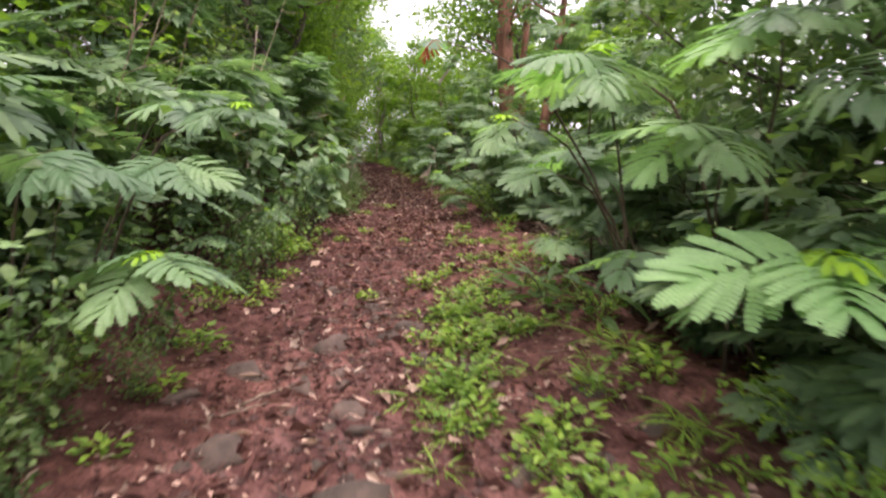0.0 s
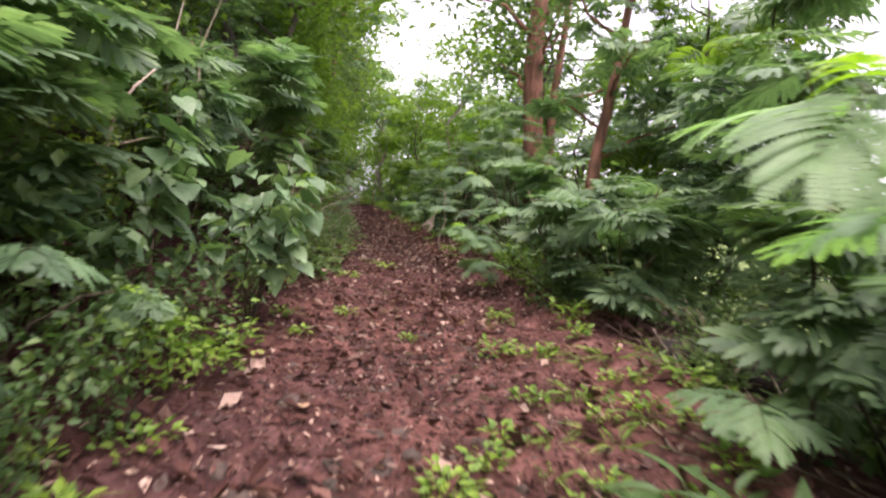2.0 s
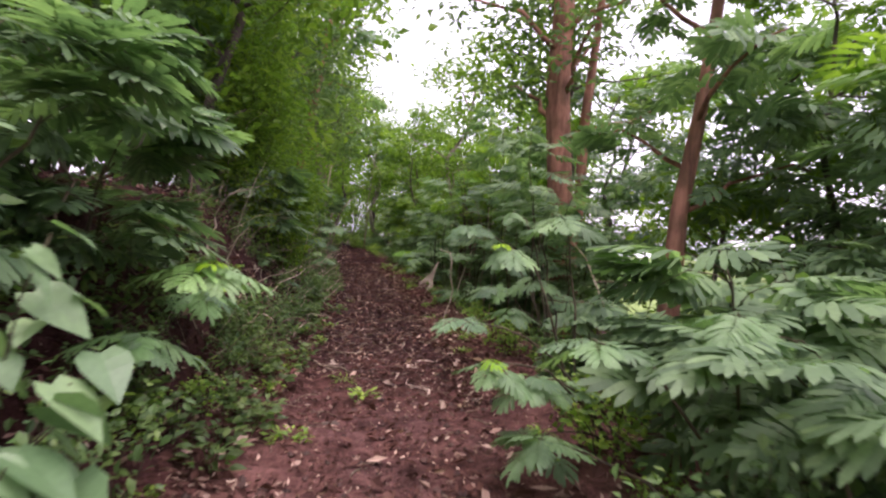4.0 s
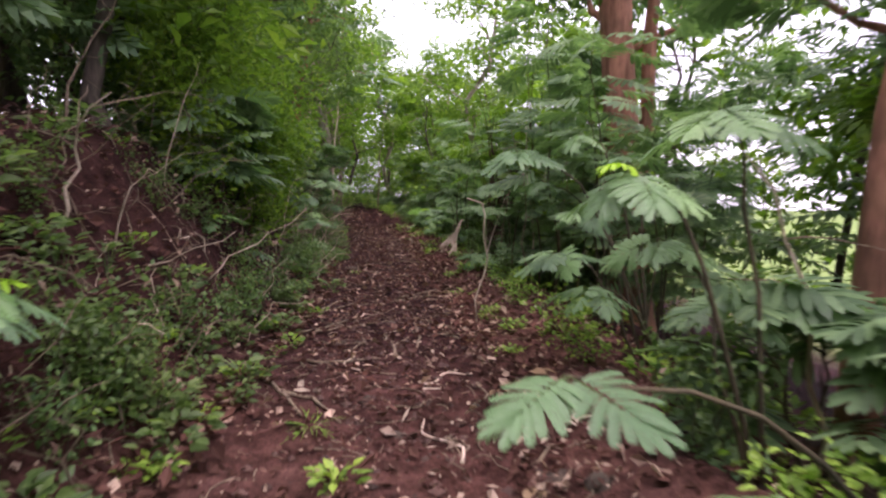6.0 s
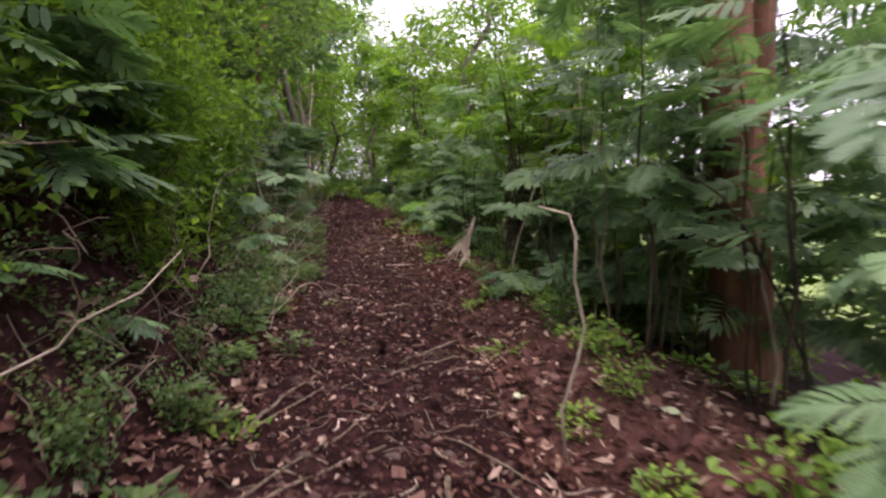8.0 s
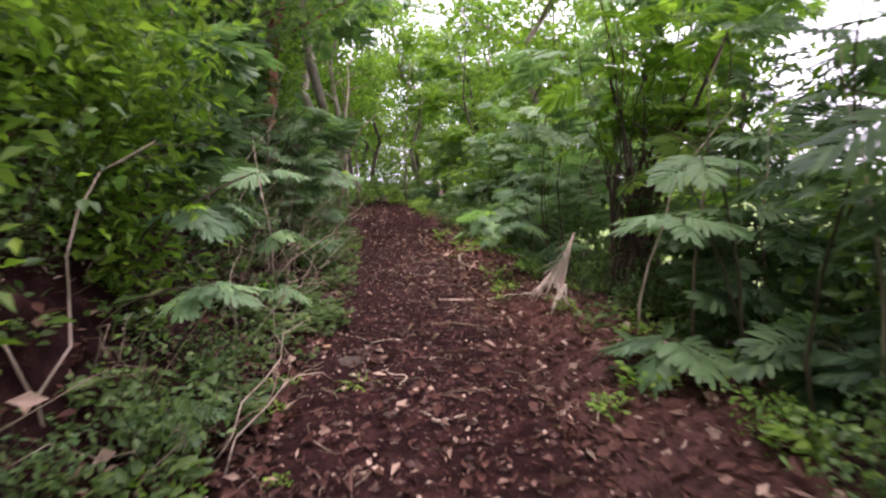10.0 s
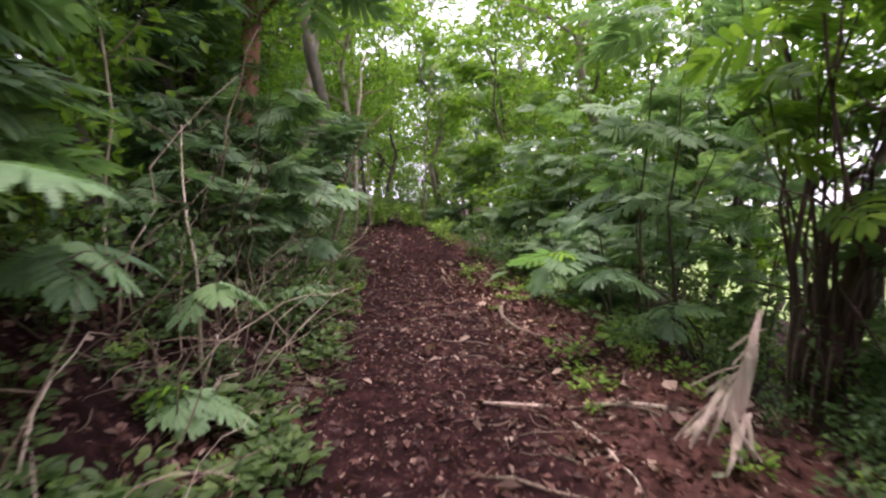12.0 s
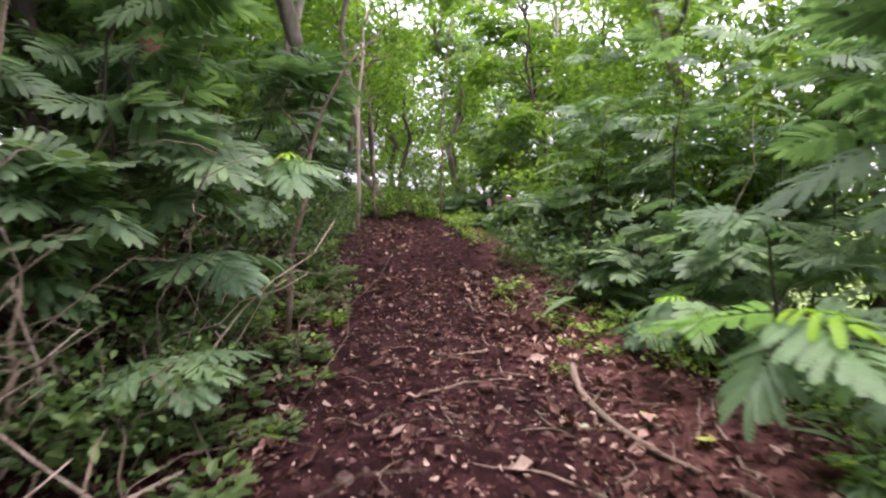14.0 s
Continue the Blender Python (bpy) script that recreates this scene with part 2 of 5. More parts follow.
def smooth_interp(y, ys, vs):
    return float(sum(np.interp(y + o, ys, vs) for o in (-1.2, -0.6, 0, 0.6, 1.2)) / 5)


def trail_x(y):
    return smooth_interp(y, TRAIL_Y, TRAIL_X)


def trail_half(y):
    return float(np.interp(y, HALF_Y, HALF_W))


def ground_z(x, y, rough=True):
    """The height of the ground."""
    d = x - trail_x(y)
    z = smooth_interp(y, TRAIL_Y, TRAIL_Z)
    hw = trail_half(y)
    if d < -hw:
        u = -d - hw
        bank = 0.3 + 0.7 * soft_step(3, 9, y) - 0.3 * soft_step(17, 21, y)
        z += bank * ((1.15 + 0.35 * soft_step(9, 11, y) - 0.4 * soft_step(16, 19, y)) * soft_step(0.15, 2.0 - 0.45 * soft_step(7, 10, y), u)) + 0.10 * min(u, 30)
    elif d > hw:
        u = d - hw
        z += 0.10 * soft_step(0, 0.5, u) - 0.45 * soft_step(0.5, 2.2, u) - 0.26 * max(0, min(u, 50) - 1.8)
    else:
        z -= 0.03 * math.cos(d / hw * math.pi / 2)
    if rough:
        p = Vector((x, y, 0))
        near = 1.0 if abs(d) < 12 else 0.0
        out = soft_step(hw * 0.8, hw + 0.8, abs(d))
        z += near * (0.022 * noise.noise(p * 2.1) + (0.026 + 0.014 * out) * noise.noise(p * 6.3) + 0.016 * noise.noise(p * 17)) + out * 0.10 * noise.noise(p * 0.9)
    return z


def on_ground(x, y, lift=0.0):
    return Vector((x, y, ground_z(x, y) + lift))


def spread(lo, hi, a, b, step, out):
    """Coordinates: fine from a to b, ever coarser out to lo and hi."""
    mid = list(np.arange(a, b, step))
    left, right, s = [], [], step
    x = a
    while x > lo:
        s *= out
        x -= s
        left.append(x)
    x, s = b, step
    while x < hi:
        right.append(x)
        s *= out
        x += s
    return left[::-1] + mid + right


def build_ground():
    xs = spread(-3000, 3000, -4.6, 2.2, 0.075, 1.13)
    ys = spread(-3000, 3000, 0.3, 27.0, 0.095, 1.14)
    verts = [(x, y, ground_z(x, y)) for y in ys for x in xs]
    w = len(xs)
    faces = [(j * w + i, j * w + i + 1, (j + 1) * w + i + 1, (j + 1) * w + i) for j in range(len(ys) - 1) for i in range(w - 1)]
    me = bpy.data.meshes.new("ground")
    me.from_pydata(verts, [], faces)
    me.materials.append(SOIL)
    me.polygons.foreach_set("use_smooth", [True] * len(me.polygons))
    return tagged(new("ground", me), "reddish-brown bare soil of a forest footpath", "ground", kind="structure")


build_ground()


# ---- leaf shapes ----
def leaf_shape(length, width, fold=0.25, droop=0.15, rows=3):
    """A pointed oval leaf along y, folded at its midrib."""
    v, f = [(0, 0, 0)], []
    for i in range(1, rows + 1):
        t = i / (rows + 1)
        w = width / 2 * math.sin(math.pi * t ** 0.75)
        z = -droop * length * t * t
        v += [(-w, t * length, z + w * fold), (0, t * length, z), (w, t * length, z + w * fold)]
    v.append((0, length, -droop * length))
    f += [(0, 2, 1), (0, 3, 2)]
    for i in range(rows - 1):
        a = 1 + 3 * i
        f += [(a, a + 1, a + 4, a + 3), (a + 1, a + 2, a + 5, a + 4)]
    a = 1 + 3 * (rows - 1)
    tip = len(v) - 1
    f += [(a, a + 1, tip), (a + 1, a + 2, tip)]
    return np.array(v), f


def finger_line(s, side, length, pairs, droop, rise):
    """Where the s-th side stalk of a frond starts, and which way it runs."""
    t = 0.22 + 0.78 * s / (pairs - 1)
    y = t * length
    z = rise * t - droop * t * t
    ang = radians(78 - 62 * (s / (pairs - 1)) ** 1.3)
    reach = 0.50 * length * (0.70 + 0.45 * math.sin(math.pi * min(1, 0.22 + 0.62 * s / (pairs - 1))))
    return Vector((0, y, z)), Vector((side * math.sin(ang), math.cos(ang), 0)), reach


def frond_shape(length=0.30, pairs=7, fine=True, droop=0.06, rise=0.03, sag=0.30, seed=1, plain=False, slim=1.0):
    """A twice-feathered frond: rows of fingers, each a double row of narrow leaflets."""
    rng = random.Random(seed)
    g, stalk = Geo(), Geo()
    stalk.tube([(0, t * length, rise * t - droop * t * t) for t in (0, 0.35, 0.7, 1)], [0.0028, 0.0022, 0.0016, 0.001], 4)
    for s in range(pairs):
        for side in (-1, 1):
            p, way, reach = finger_line(s, side, length, pairs, droop, rise)
            if fine and rng.random() < 0.03:
                continue
            reach *= rng.uniform(0.88, 1.1)
            hang = sag * rng.uniform(0.7, 1.3)
            way = (way + Vector((0, rng.uniform(-0.09, 0.09), rng.uniform(0.0, 0.12)))).normalized()
            across = way.cross(Vector((0, 0, 1))).normalized()
            half = 0.072 * slim * length * rng.uniform(0.92, 1.08)

            def at(t):
                return p + way * (reach * t) - Vector((0, 0, hang * reach * t * t))

            if fine:
                m = 13
                for i in range(m):
                    t0, t1 = (i + 0.5) / m * 0.97 + 0.03, 0.96 / m
                    w = half * (0.55 + 0.45 * min(1, 5 * t0)) * (1 if t0 < 0.82 else (0.62 if t0 > 0.93 else 0.88))
                    a, b, c = at(t0 - t1 * 0.52), at(t0 + t1 * 0.44), at(min(1.02, t0 + t1 * 1.0))
                    for sg in (-1, 1):
                        off = across * (sg * w) + Vector((0, 0, w * 0.16))
                        q = [a, b, c + off - way * t1 * reach * 0.1, at(t0 + 0.1 * t1) + off]
                        g.add([tuple(k) for k in q], [(0, 1, 2, 3) if sg > 0 else (3, 2, 1, 0)])
            elif plain:
                v = [tuple(at(0.0)), tuple(at(0.55) - across * half * 1.25), tuple(at(0.55) + across * half * 1.25), tuple(at(1.0))]
                g.add(v, [(0, 2, 1), (1, 2, 3)])
            else:
                v = []
                for t, w in ((0.03, 0.5), (0.35, 1.0), (0.82, 0.95)):
                    v += [tuple(at(t) - across * half * w), tuple(at(t) + across * half * w)]
                v.append(tuple(at(1.0)))
                g.add(v, [(0, 1, 3, 2), (2, 3, 5, 4), (4, 5, 6)])
    return g, stalk


def template_of(g):
    return np.concatenate(g.v), list(g.f)


FRONDS = [template_of(frond_shape(0.32, 8, False, 0.07, 0.03, 0.3, s, False, 0.8)[0]) for s in range(3)]
FAR_FRONDS = [template_of(frond_shape(0.34, 7, False, 0.08, 0.03, 0.35, s, True, 0.8)[0]) for s in range(3, 6)]
LEAF = leaf_shape(0.085, 0.048, 0.25, 0.2, 2)
LEAF_BACK = leaf_shape(0.10, 0.060, 0.25, 0.2, 1)
LITTER = leaf_shape(0.075, 0.022, 0.5, -0.10, 1)
LEAF_SMALL = leaf_shape(0.045, 0.030, 0.25, 0.1, 2)
LEAF_CANOPY = (np.array([(0, 0, 0), (0.042, 0.085, 0.012), (0, 0.17, -0.03), (-0.042, 0.085, 0.012)]), [(0, 1, 2), (0, 2, 3)])
LEAF_FINE = (LEAF_CANOPY[0] * 0.66, LEAF_CANOPY[1])
LEAF_HERB = leaf_shape(0.058, 0.034, 0.2, 0.25, 2)
LITTERS = (LITTER, leaf_shape(0.055, 0.030, 0.6, -0.25, 1), leaf_shape(0.06, 0.008, 0.2, 0.1, 1))
BLADE = leaf_shape(0.17, 0.009, 0.3, 0.6, 3)
SPEAR = leaf_shape(0.20, 0.045, 0.3, 0.35, 3)


def random_way(rng, up=0.2):
    while True:
        v = Vector((rng.gauss(0, 1), rng.gauss(0, 1), rng.gauss(up, 0.5)))
        if v.length > 0.2:
            return v.normalized()


# ---- plants ----
def feathery_shrub(seed, height, reach, stems, tips, fronds, low=0.2):
    """A shrub of thin wandering stems with feathered fronds round the ends of the twigs."""
    rng = random.Random(seed)
    root = new("feathery_shrub")
    green = Geo()
    for s in range(stems):
        wood = Geo()
        a = 2 * math.pi * (s + rng.random() * 0.6) / stems
        top = Vector((math.cos(a) * reach * rng.uniform(0.3, 0.75), math.sin(a) * reach * rng.uniform(0.3, 0.75), height * rng.uniform(0.7, 1.0)))
        line = bent((math.cos(a) * 0.05, math.sin(a) * 0.05, -0.08), top, 0.1, 7, 0.035 * height, rng)
        r0 = rng.uniform(0.010, 0.018) * (0.6 + 0.3 * height)
        wood.tube(line, [r0 * (1 - 0.75 * i / 7) for i in range(8)], 6)
        for k in range(tips):
            t = rng.uniform(low, 1.0)
            i = min(6, int(t * 7))
            p = line[i].lerp(line[i + 1], t * 7 - i)
            b = a + rng.gauss(0, 1.0)
            far = rng.uniform(0.25, 0.6) * reach
            e = p + Vector((math.cos(b) * far, math.sin(b) * far, rng.uniform(-0.05, 0.35) * reach))
            twig = bent(p, e, 0.05, 3, 0.02, rng)
            wood.tube(twig, [0.006, 0.005, 0.004, 0.002], 3)
            for q in range(rng.randint(4, 6)):
                c = b + rng.gauss(0, 1.1)
                way = Vector((math.cos(c), math.sin(c), rng.uniform(-0.45, 0.25)))
                start = twig[2].lerp(twig[3], rng.random())
                green.stamp(rng.choice(fronds), turn_to(start, way, rng.gauss(0, 0.35), rng.uniform(0.75, 1.35)))
        part("stem", wood, STEM, root, "", True)
    part("foliage", green, FEATHER, root)
    return root


def broadleaf_bush(seed, height, reach, stems, leaves, leaf, material, word):
    """A bush of bowed stems, leaves along them down to the ground."""
    rng = random.Random(seed)
    root = new("broadleaf_bush")
    green = Geo()
    for s in range(stems):
        wood = Geo()
        a = 2 * math.pi * (s + rng.random()) / stems
        top = Vector((math.cos(a) * reach * rng.uniform(0.2, 0.9), math.sin(a) * reach * rng.uniform(0.2, 0.9), height * rng.uniform(0.5, 1.0)))
        line = bent((math.cos(a) * 0.06, math.sin(a) * 0.06, -0.08), top, 0.12, 6, 0.03 * height, rng)
        wood.tube(line, [0.007 * (1 - 0.12 * i) for i in range(7)], 4)
        for k in range(leaves):
            t = rng.uniform(0.05, 1.0)
            i = min(5, int(t * 6))
            p = line[i].lerp(line[i + 1], t * 6 - i) + Vector((rng.gauss(0, 0.16), rng.gauss(0, 0.16), rng.gauss(0, 0.09))) * reach
            green.stamp(leaf, turn_to(p, random_way(rng, -0.1), rng.gauss(0, 0.5), rng.uniform(0.6, 1.35)))
        part("stem", wood, STEM, root, "", True)
    part("foliage", green, material, root, word)
    return root


def forest_tree(seed, height, trunk_r, crown_r, leaves, material, bark, lean=0.08, low=0.35):
    """A slender tree: tapered trunk, limbs, twigs, and leaves in loose tufts at their ends."""
    rng = random.Random(seed)
    root = new("forest_tree")
    trunk, green = Geo(), Geo()
    top = Vector((rng.gauss(0, lean) * height, rng.gauss(0, lean) * height, height * 0.86))
    line = bent((0, 0, -0.25), top, 0, 9, 0.018 * height, rng)
    trunk.tube(line, [trunk_r * (1.25 if i == 0 else 1 - 0.085 * i) for i in range(10)], 10, 0.25)
    part("trunk", trunk, bark, root, "", True)
    tufts = []
    for k in range(9):
        t = low + (1 - low) * (k + rng.random() * 0.7) / 9
        i = min(8, int(t * 9))
        p = line[i].lerp(line[i + 1], t * 9 - i)
        a = k * 2.4 + rng.gauss(0, 0.4)
        far = crown_r * rng.uniform(0.55, 1.0) * (1.1 - 0.5 * t)
        e = p + Vector((math.cos(a) * far, math.sin(a) * far, far * rng.uniform(0.15, 0.75)))
        limb = Geo()
        l2 = bent(p, e, 0.12, 5, 0.05 * far, rng)
        limb.tube(l2, [trunk_r * 0.34 * (1 - 0.17 * j) for j in range(6)], 6)
        for q in range(4):
            s = l2[rng.randint(2, 5)]
            w = s + random_way(rng, 0.35) * far * rng.uniform(0.3, 0.6)
            limb.tube(bent(s, w, 0.03, 3, 0.03, rng), [trunk_r * 0.11, trunk_r * 0.09, trunk_r * 0.06, trunk_r * 0.03], 4)
            tufts += [w, s.lerp(w, 0.6)]
        tufts.append(e)
        part("limb", limb, bark, root, "", True)
    for k in range(leaves):
        c = rng.choice(tufts)
        q = Vector((rng.gauss(0, 1), rng.gauss(0, 1), rng.gauss(0, 0.6))) * crown_r * 0.17
        green.stamp(LEAF_CANOPY, turn_to(c + q, random_way(rng, -0.2), rng.gauss(0, 0.6), rng.uniform(0.7, 1.5)))
    part("crown", green, material, root)
    return root


def feathery_tree(seed, height, trunk_r, crown_r, fronds, material, bark):
    rng = random.Random(seed)
    root = new("feathery_tree")
    trunk, green = Geo(), Geo()
    top = Vector((rng.gauss(0, 0.1) * height, rng.gauss(0, 0.1) * height, height * 0.85))
    line = bent((0, 0, -0.25), top, 0, 8, 0.02 * height, rng)
    trunk.tube(line, [trunk_r * (1.2 if i == 0 else 1 - 0.095 * i) for i in range(9)], 9, 0.2)
    part("trunk", trunk, bark, root, "", True)
    for k in range(8):
        t = 0.3 + 0.68 * (k + rng.random() * 0.6) / 8
        i = min(7, int(t * 8))
        p = line[i].lerp(line[i + 1], t * 8 - i)
        a = k * 2.4 + rng.gauss(0, 0.5)
        far = crown_r * rng.uniform(0.6, 1.05)
        e = p + Vector((math.cos(a) * far, math.sin(a) * far, far * rng.uniform(-0.05, 0.5)))
        l2 = bent(p, e, 0.15, 6, 0.06 * far, rng)
        limb = Geo()
        limb.tube(l2, [max(0.006, trunk_r * 0.3 * (1 - 0.15 * j)) for j in range(7)], 6)
        part("limb", limb, bark, root, "", True)
        for q in range(fronds // 8):
            j = rng.randint(2, 5)
            s = l2[j].lerp(l2[j + 1], rng.random()) + Vector((rng.gauss(0, 0.16), rng.gauss(0, 0.16), rng.gauss(0, 0.10))) * crown_r * 0.7
            c = rng.random() * 7
            green.stamp(rng.choice(FAR_FRONDS), turn_to(s, (math.cos(c), math.sin(c), rng.uniform(-0.5, 0.2)), rng.gauss(0, 0.4), rng.uniform(0.9, 1.7)))
    part("crown", green, material, root)
    return root


made = {}


def plant(kind, proto, label, category, group, x, y, size=1.0, spin=0.0, sink=0.0):
    """Sets a copy of a prototype on the ground; the first use places the prototype itself."""
    if category in ("shrub", "bush") and kind in made and is_open(x, y):
        return None
    m = Matrix.Translation((x, y, ground_z(x, y, False) - sink)) @ Matrix.Rotation(spin, 4, "Z") @ Matrix.Scale(size, 4)
    if kind not in made:
        made[kind] = proto
        proto.matrix_basis = m
        return tagged(proto, label, category, group)
    ob = copy_thing(proto, m)
    ob.matrix_basis = m
    return ob


SHRUBS = [feathery_shrub(11, 1.5, 0.75, 4, 8, FRONDS), feathery_shrub(12, 2.1, 0.9, 4, 9, FRONDS), feathery_shrub(13, 1.0, 0.6, 3, 8, FRONDS), feathery_shrub(14, 2.7, 1.1, 4, 11, FAR_FRONDS)]
BUSHES = [broadleaf_bush(21, 1.2, 0.7, 6, 62, LEAF, BROAD, "small oval leaves"), broadleaf_bush(22, 0.6, 0.6, 6, 50, LEAF, HERB, "small bright oval leaves"),
          broadleaf_bush(23, 1.9, 0.9, 7, 90, LEAF_BACK, DARKLEAF, "dark oval leaves"), broadleaf_bush(24, 0.35, 0.5, 6, 50, LEAF_SMALL, HERB, "tiny bright leaves"),
          broadleaf_bush(25, 2.4, 1.0, 7, 110, LEAF_BACK, CANOPY, "light green oval leaves"), broadleaf_bush(26, 4.3, 1.35, 8, 420, LEAF_FINE, CANOPY, "bright yellow-green leaves")]
TREES = [forest_tree(31, 10.5, 0.12, 2.9, 3400, CANOPY, BARK, 0.06, 0.22), forest_tree(32, 8.0, 0.08, 2.4, 3000, CANOPY, BARK, 0.08, 0.16),
         forest_tree(33, 12.0, 0.15, 3.1, 3300, DARKLEAF, BARK, 0.05, 0.3), feathery_tree(34, 6.0, 0.06, 2.0, 300, FEATHER, BARK), feathery_tree(35, 8.0, 0.08, 2.5, 340, CANOPY, BARK), forest_tree(36, 9.5, 0.12, 2.2, 2600, CANOPY, PALEBARK, 0.05, 0.4),
         forest_tree(37, 10.0, 0.10, 3.6, 3800, CANOPY, BARK, 0.05, 0.58)]
SHRUB_LABEL = "green feathery-leaved shrub with thin stems beside the path"
BUSH_LABEL = "leafy green undergrowth bush growing beside the path"
TREE_LABELS = ("slender tree with light green leaves in the woods", "leaning young tree with light green crown", "tall dark-leaved tree with grey-brown trunk",
               "young feathery-leaved tree with drooping fronds", "tall feathery-leaved tree with bright green crown", "slender pale-trunked tree at the end of the path", "tall high-crowned tree that shades the path")


CLEAR = ((1.25, 6.0, 0.6), (1.7, 6.4, 0.6), (2.3, 6.3, 0.5), (-1.95, 6.5, 0.85), (-1.75, 5.6, 0.5), (-0.2, 19.5, 0.75), (0.0, 18.9, 0.8), (0.3, 19.9, 0.8), (-0.25, 13.4, 0.55), (-0.1, 12.8, 0.5), (0.3, 18.2, 0.6), (-1.2, 21.6, 0.45), (1.2, 12.1, 0.75))


# glades in which no shrub grows
GLADES = ((2.4, 8.4, 0.6), (1.35, 14.5, 0.75), (1.6, 15.4, 0.6), (-4.9, 32.6, 1.2), (-5.3, 33.8, 1.2), (-4.3, 31.2, 0.8), (2.1, 6.9, 0.5), (0.9, 20.4, 0.6), (1.0, 19.3, 0.6), (-3.0, 10.4, 0.9), (-3.0, 12.3, 0.9), (-2.7, 8.9, 0.4), (2.3, 22.6, 1.3), (2.8, 24.6, 1.4), (3.0, 20.6, 1.2), (1.9, 20.7, 0.6), (2.2, 13.4, 1.0), (2.9, 12.3, 0.9), (3.2, 14.4, 1.2), (-2.9, 17.6, 0.75), (-3.0, 18.8, 0.65), (-3.1, 19.9, 0.5), (0.7, 22.5, 0.8), (1.3, 23.7, 0.9), (0.5, 24.7, 0.7), (1.0, 21.3, 0.5), (1.5, 10.2, 0.45), (1.1, 5.4, 0.6), (1.1, 13.8, 0.65))


def is_open(x, y):
    return any((x - a) ** 2 + (y - b) ** 2 < r * r for a, b, r in GLADES)


def is_clear(x, y):
    return any((x - a) ** 2 + (y - b) ** 2 < r * r for a, b, r in CLEAR)


def set_shrub(i, x, y, size=1.0, spin=None):
    if is_clear(x, y):
        return
    plant("shrub%d" % i, SHRUBS[i], SHRUB_LABEL, "shrub", "feathery shrubs along the path", x, y, size, RNG.random() * 6.3 if spin is None else spin)


def set_bush(i, x, y, size=1.0):
    if is_clear(x, y):
        return
    plant("bush%d" % i, BUSHES[i], BUSH_LABEL, "bush", "bushes along the path", x, y, size, RNG.random() * 6.3)


def set_tree(i, x, y, size=1.0, spin=None):
    plant("tree%d" % i, TREES[i], TREE_LABELS[i], "tree", "woodland trees", x, y, size, RNG.random() * 6.3 if spin is None else spin)


RNG = random.Random(5)
# undergrowth at both edges of the path, then row behind row
y = 0.6
while y < 32:
    xc, hw = trail_x(y), trail_half(y)
    set_bush(RNG.choice((0, 0, 3, 0) if y < 9 else (0, 0, 3)), xc - hw - RNG.uniform(0.25, 0.5), y, RNG.uniform(0.5, 0.8) if not 10 < y < 17 else RNG.uniform(0.3, 0.5))
    if not 10.5 < y < 17 or RNG.random() < 0.35:
        set_bush(RNG.choice((2, 0, 0) if y < 9 else (0, 0, 2)), xc - hw - RNG.uniform(0.7, 1.1), y + 0.2, RNG.uniform(0.6, 0.95))
    if RNG.random() < 0.7:
        set_bush(RNG.choice((0, 1, 3, 3)), xc + hw + RNG.uniform(0.35, 0.6), y + 0.3, RNG.uniform(0.4, 0.75))
    y += 0.7
y = -1.5
while y < 33:
    xc, hw = trail_x(y), trail_half(y)
    bare = 9.0 < y < 18
    if RNG.random() < (0.4 if bare else 0.55 if y > 17 else 1.0):
        set_shrub(RNG.choice((0, 1, 2)), xc - hw - RNG.uniform(0.95, 1.4), y + 0.4, RNG.uniform(0.75, 1.05))
    if y < 14 or RNG.random() < 0.7:
        set_shrub(RNG.choice((0, 2, 2) if y < 8 or y > 15 else (0, 1, 2)), xc + hw + (RNG.uniform(1.0, 1.6) if y < 14 else RNG.uniform(1.3, 2.1)), y, RNG.uniform(0.75, 1.0) if y < 14 else RNG.uniform(0.65, 0.9))
    if not 10.5 < y < 16 or RNG.random() < 0.3:
        set_bush(RNG.choice((0, 2, 4)), xc - hw - RNG.uniform(1.6, 2.4), y + 0.2, RNG.uniform(0.8, 1.2))
    y += 0.95
y = -2.0
while y < 36:
    xc, hw = trail_x(y), trail_half(y)
    set_shrub(3, xc - hw - RNG.uniform(2.2, 3.2), y, RNG.uniform(0.9, 1.3))
    set_bush(RNG.choice((2, 4)), xc - hw - RNG.uniform(2.6, 4.0), y + 0.7, RNG.uniform(1.2, 1.7))
    if RNG.random() < 0.5:
        set_shrub(3, xc + hw + RNG.uniform(2.2, 3.4), y + 0.6, RNG.uniform(0.9, 1.2))
    y += 1.5
y = -6.0
while y < 44:
    xc, hw = trail_x(y), trail_half(y)
    if y > 6.5 and RNG.random() < 0.7:
        set_tree(RNG.choice((0, 1, 4)), xc - hw - RNG.uniform(2.8, 4.0), y, RNG.uniform(0.75, 1.0))
    set_tree(RNG.choice((0, 2, 2)), xc - hw - RNG.uniform(4.6, 7.5), y + 0.9, RNG.uniform(0.8, 1.1))
    if RNG.random() < (1.0 if y < 3 else 0.45 if y < 9.5 else 0.75 if y < 12 else 0.55):
        set_tree(RNG.choice((1, 3, 3, 4)), xc + hw + RNG.uniform(2.8 if y < 12 else 3.5, 5.2), y + 0.3, RNG.uniform(0.65, 0.9) if y < 18 else RNG.uniform(0.9, 1.15))
    y += 2.4
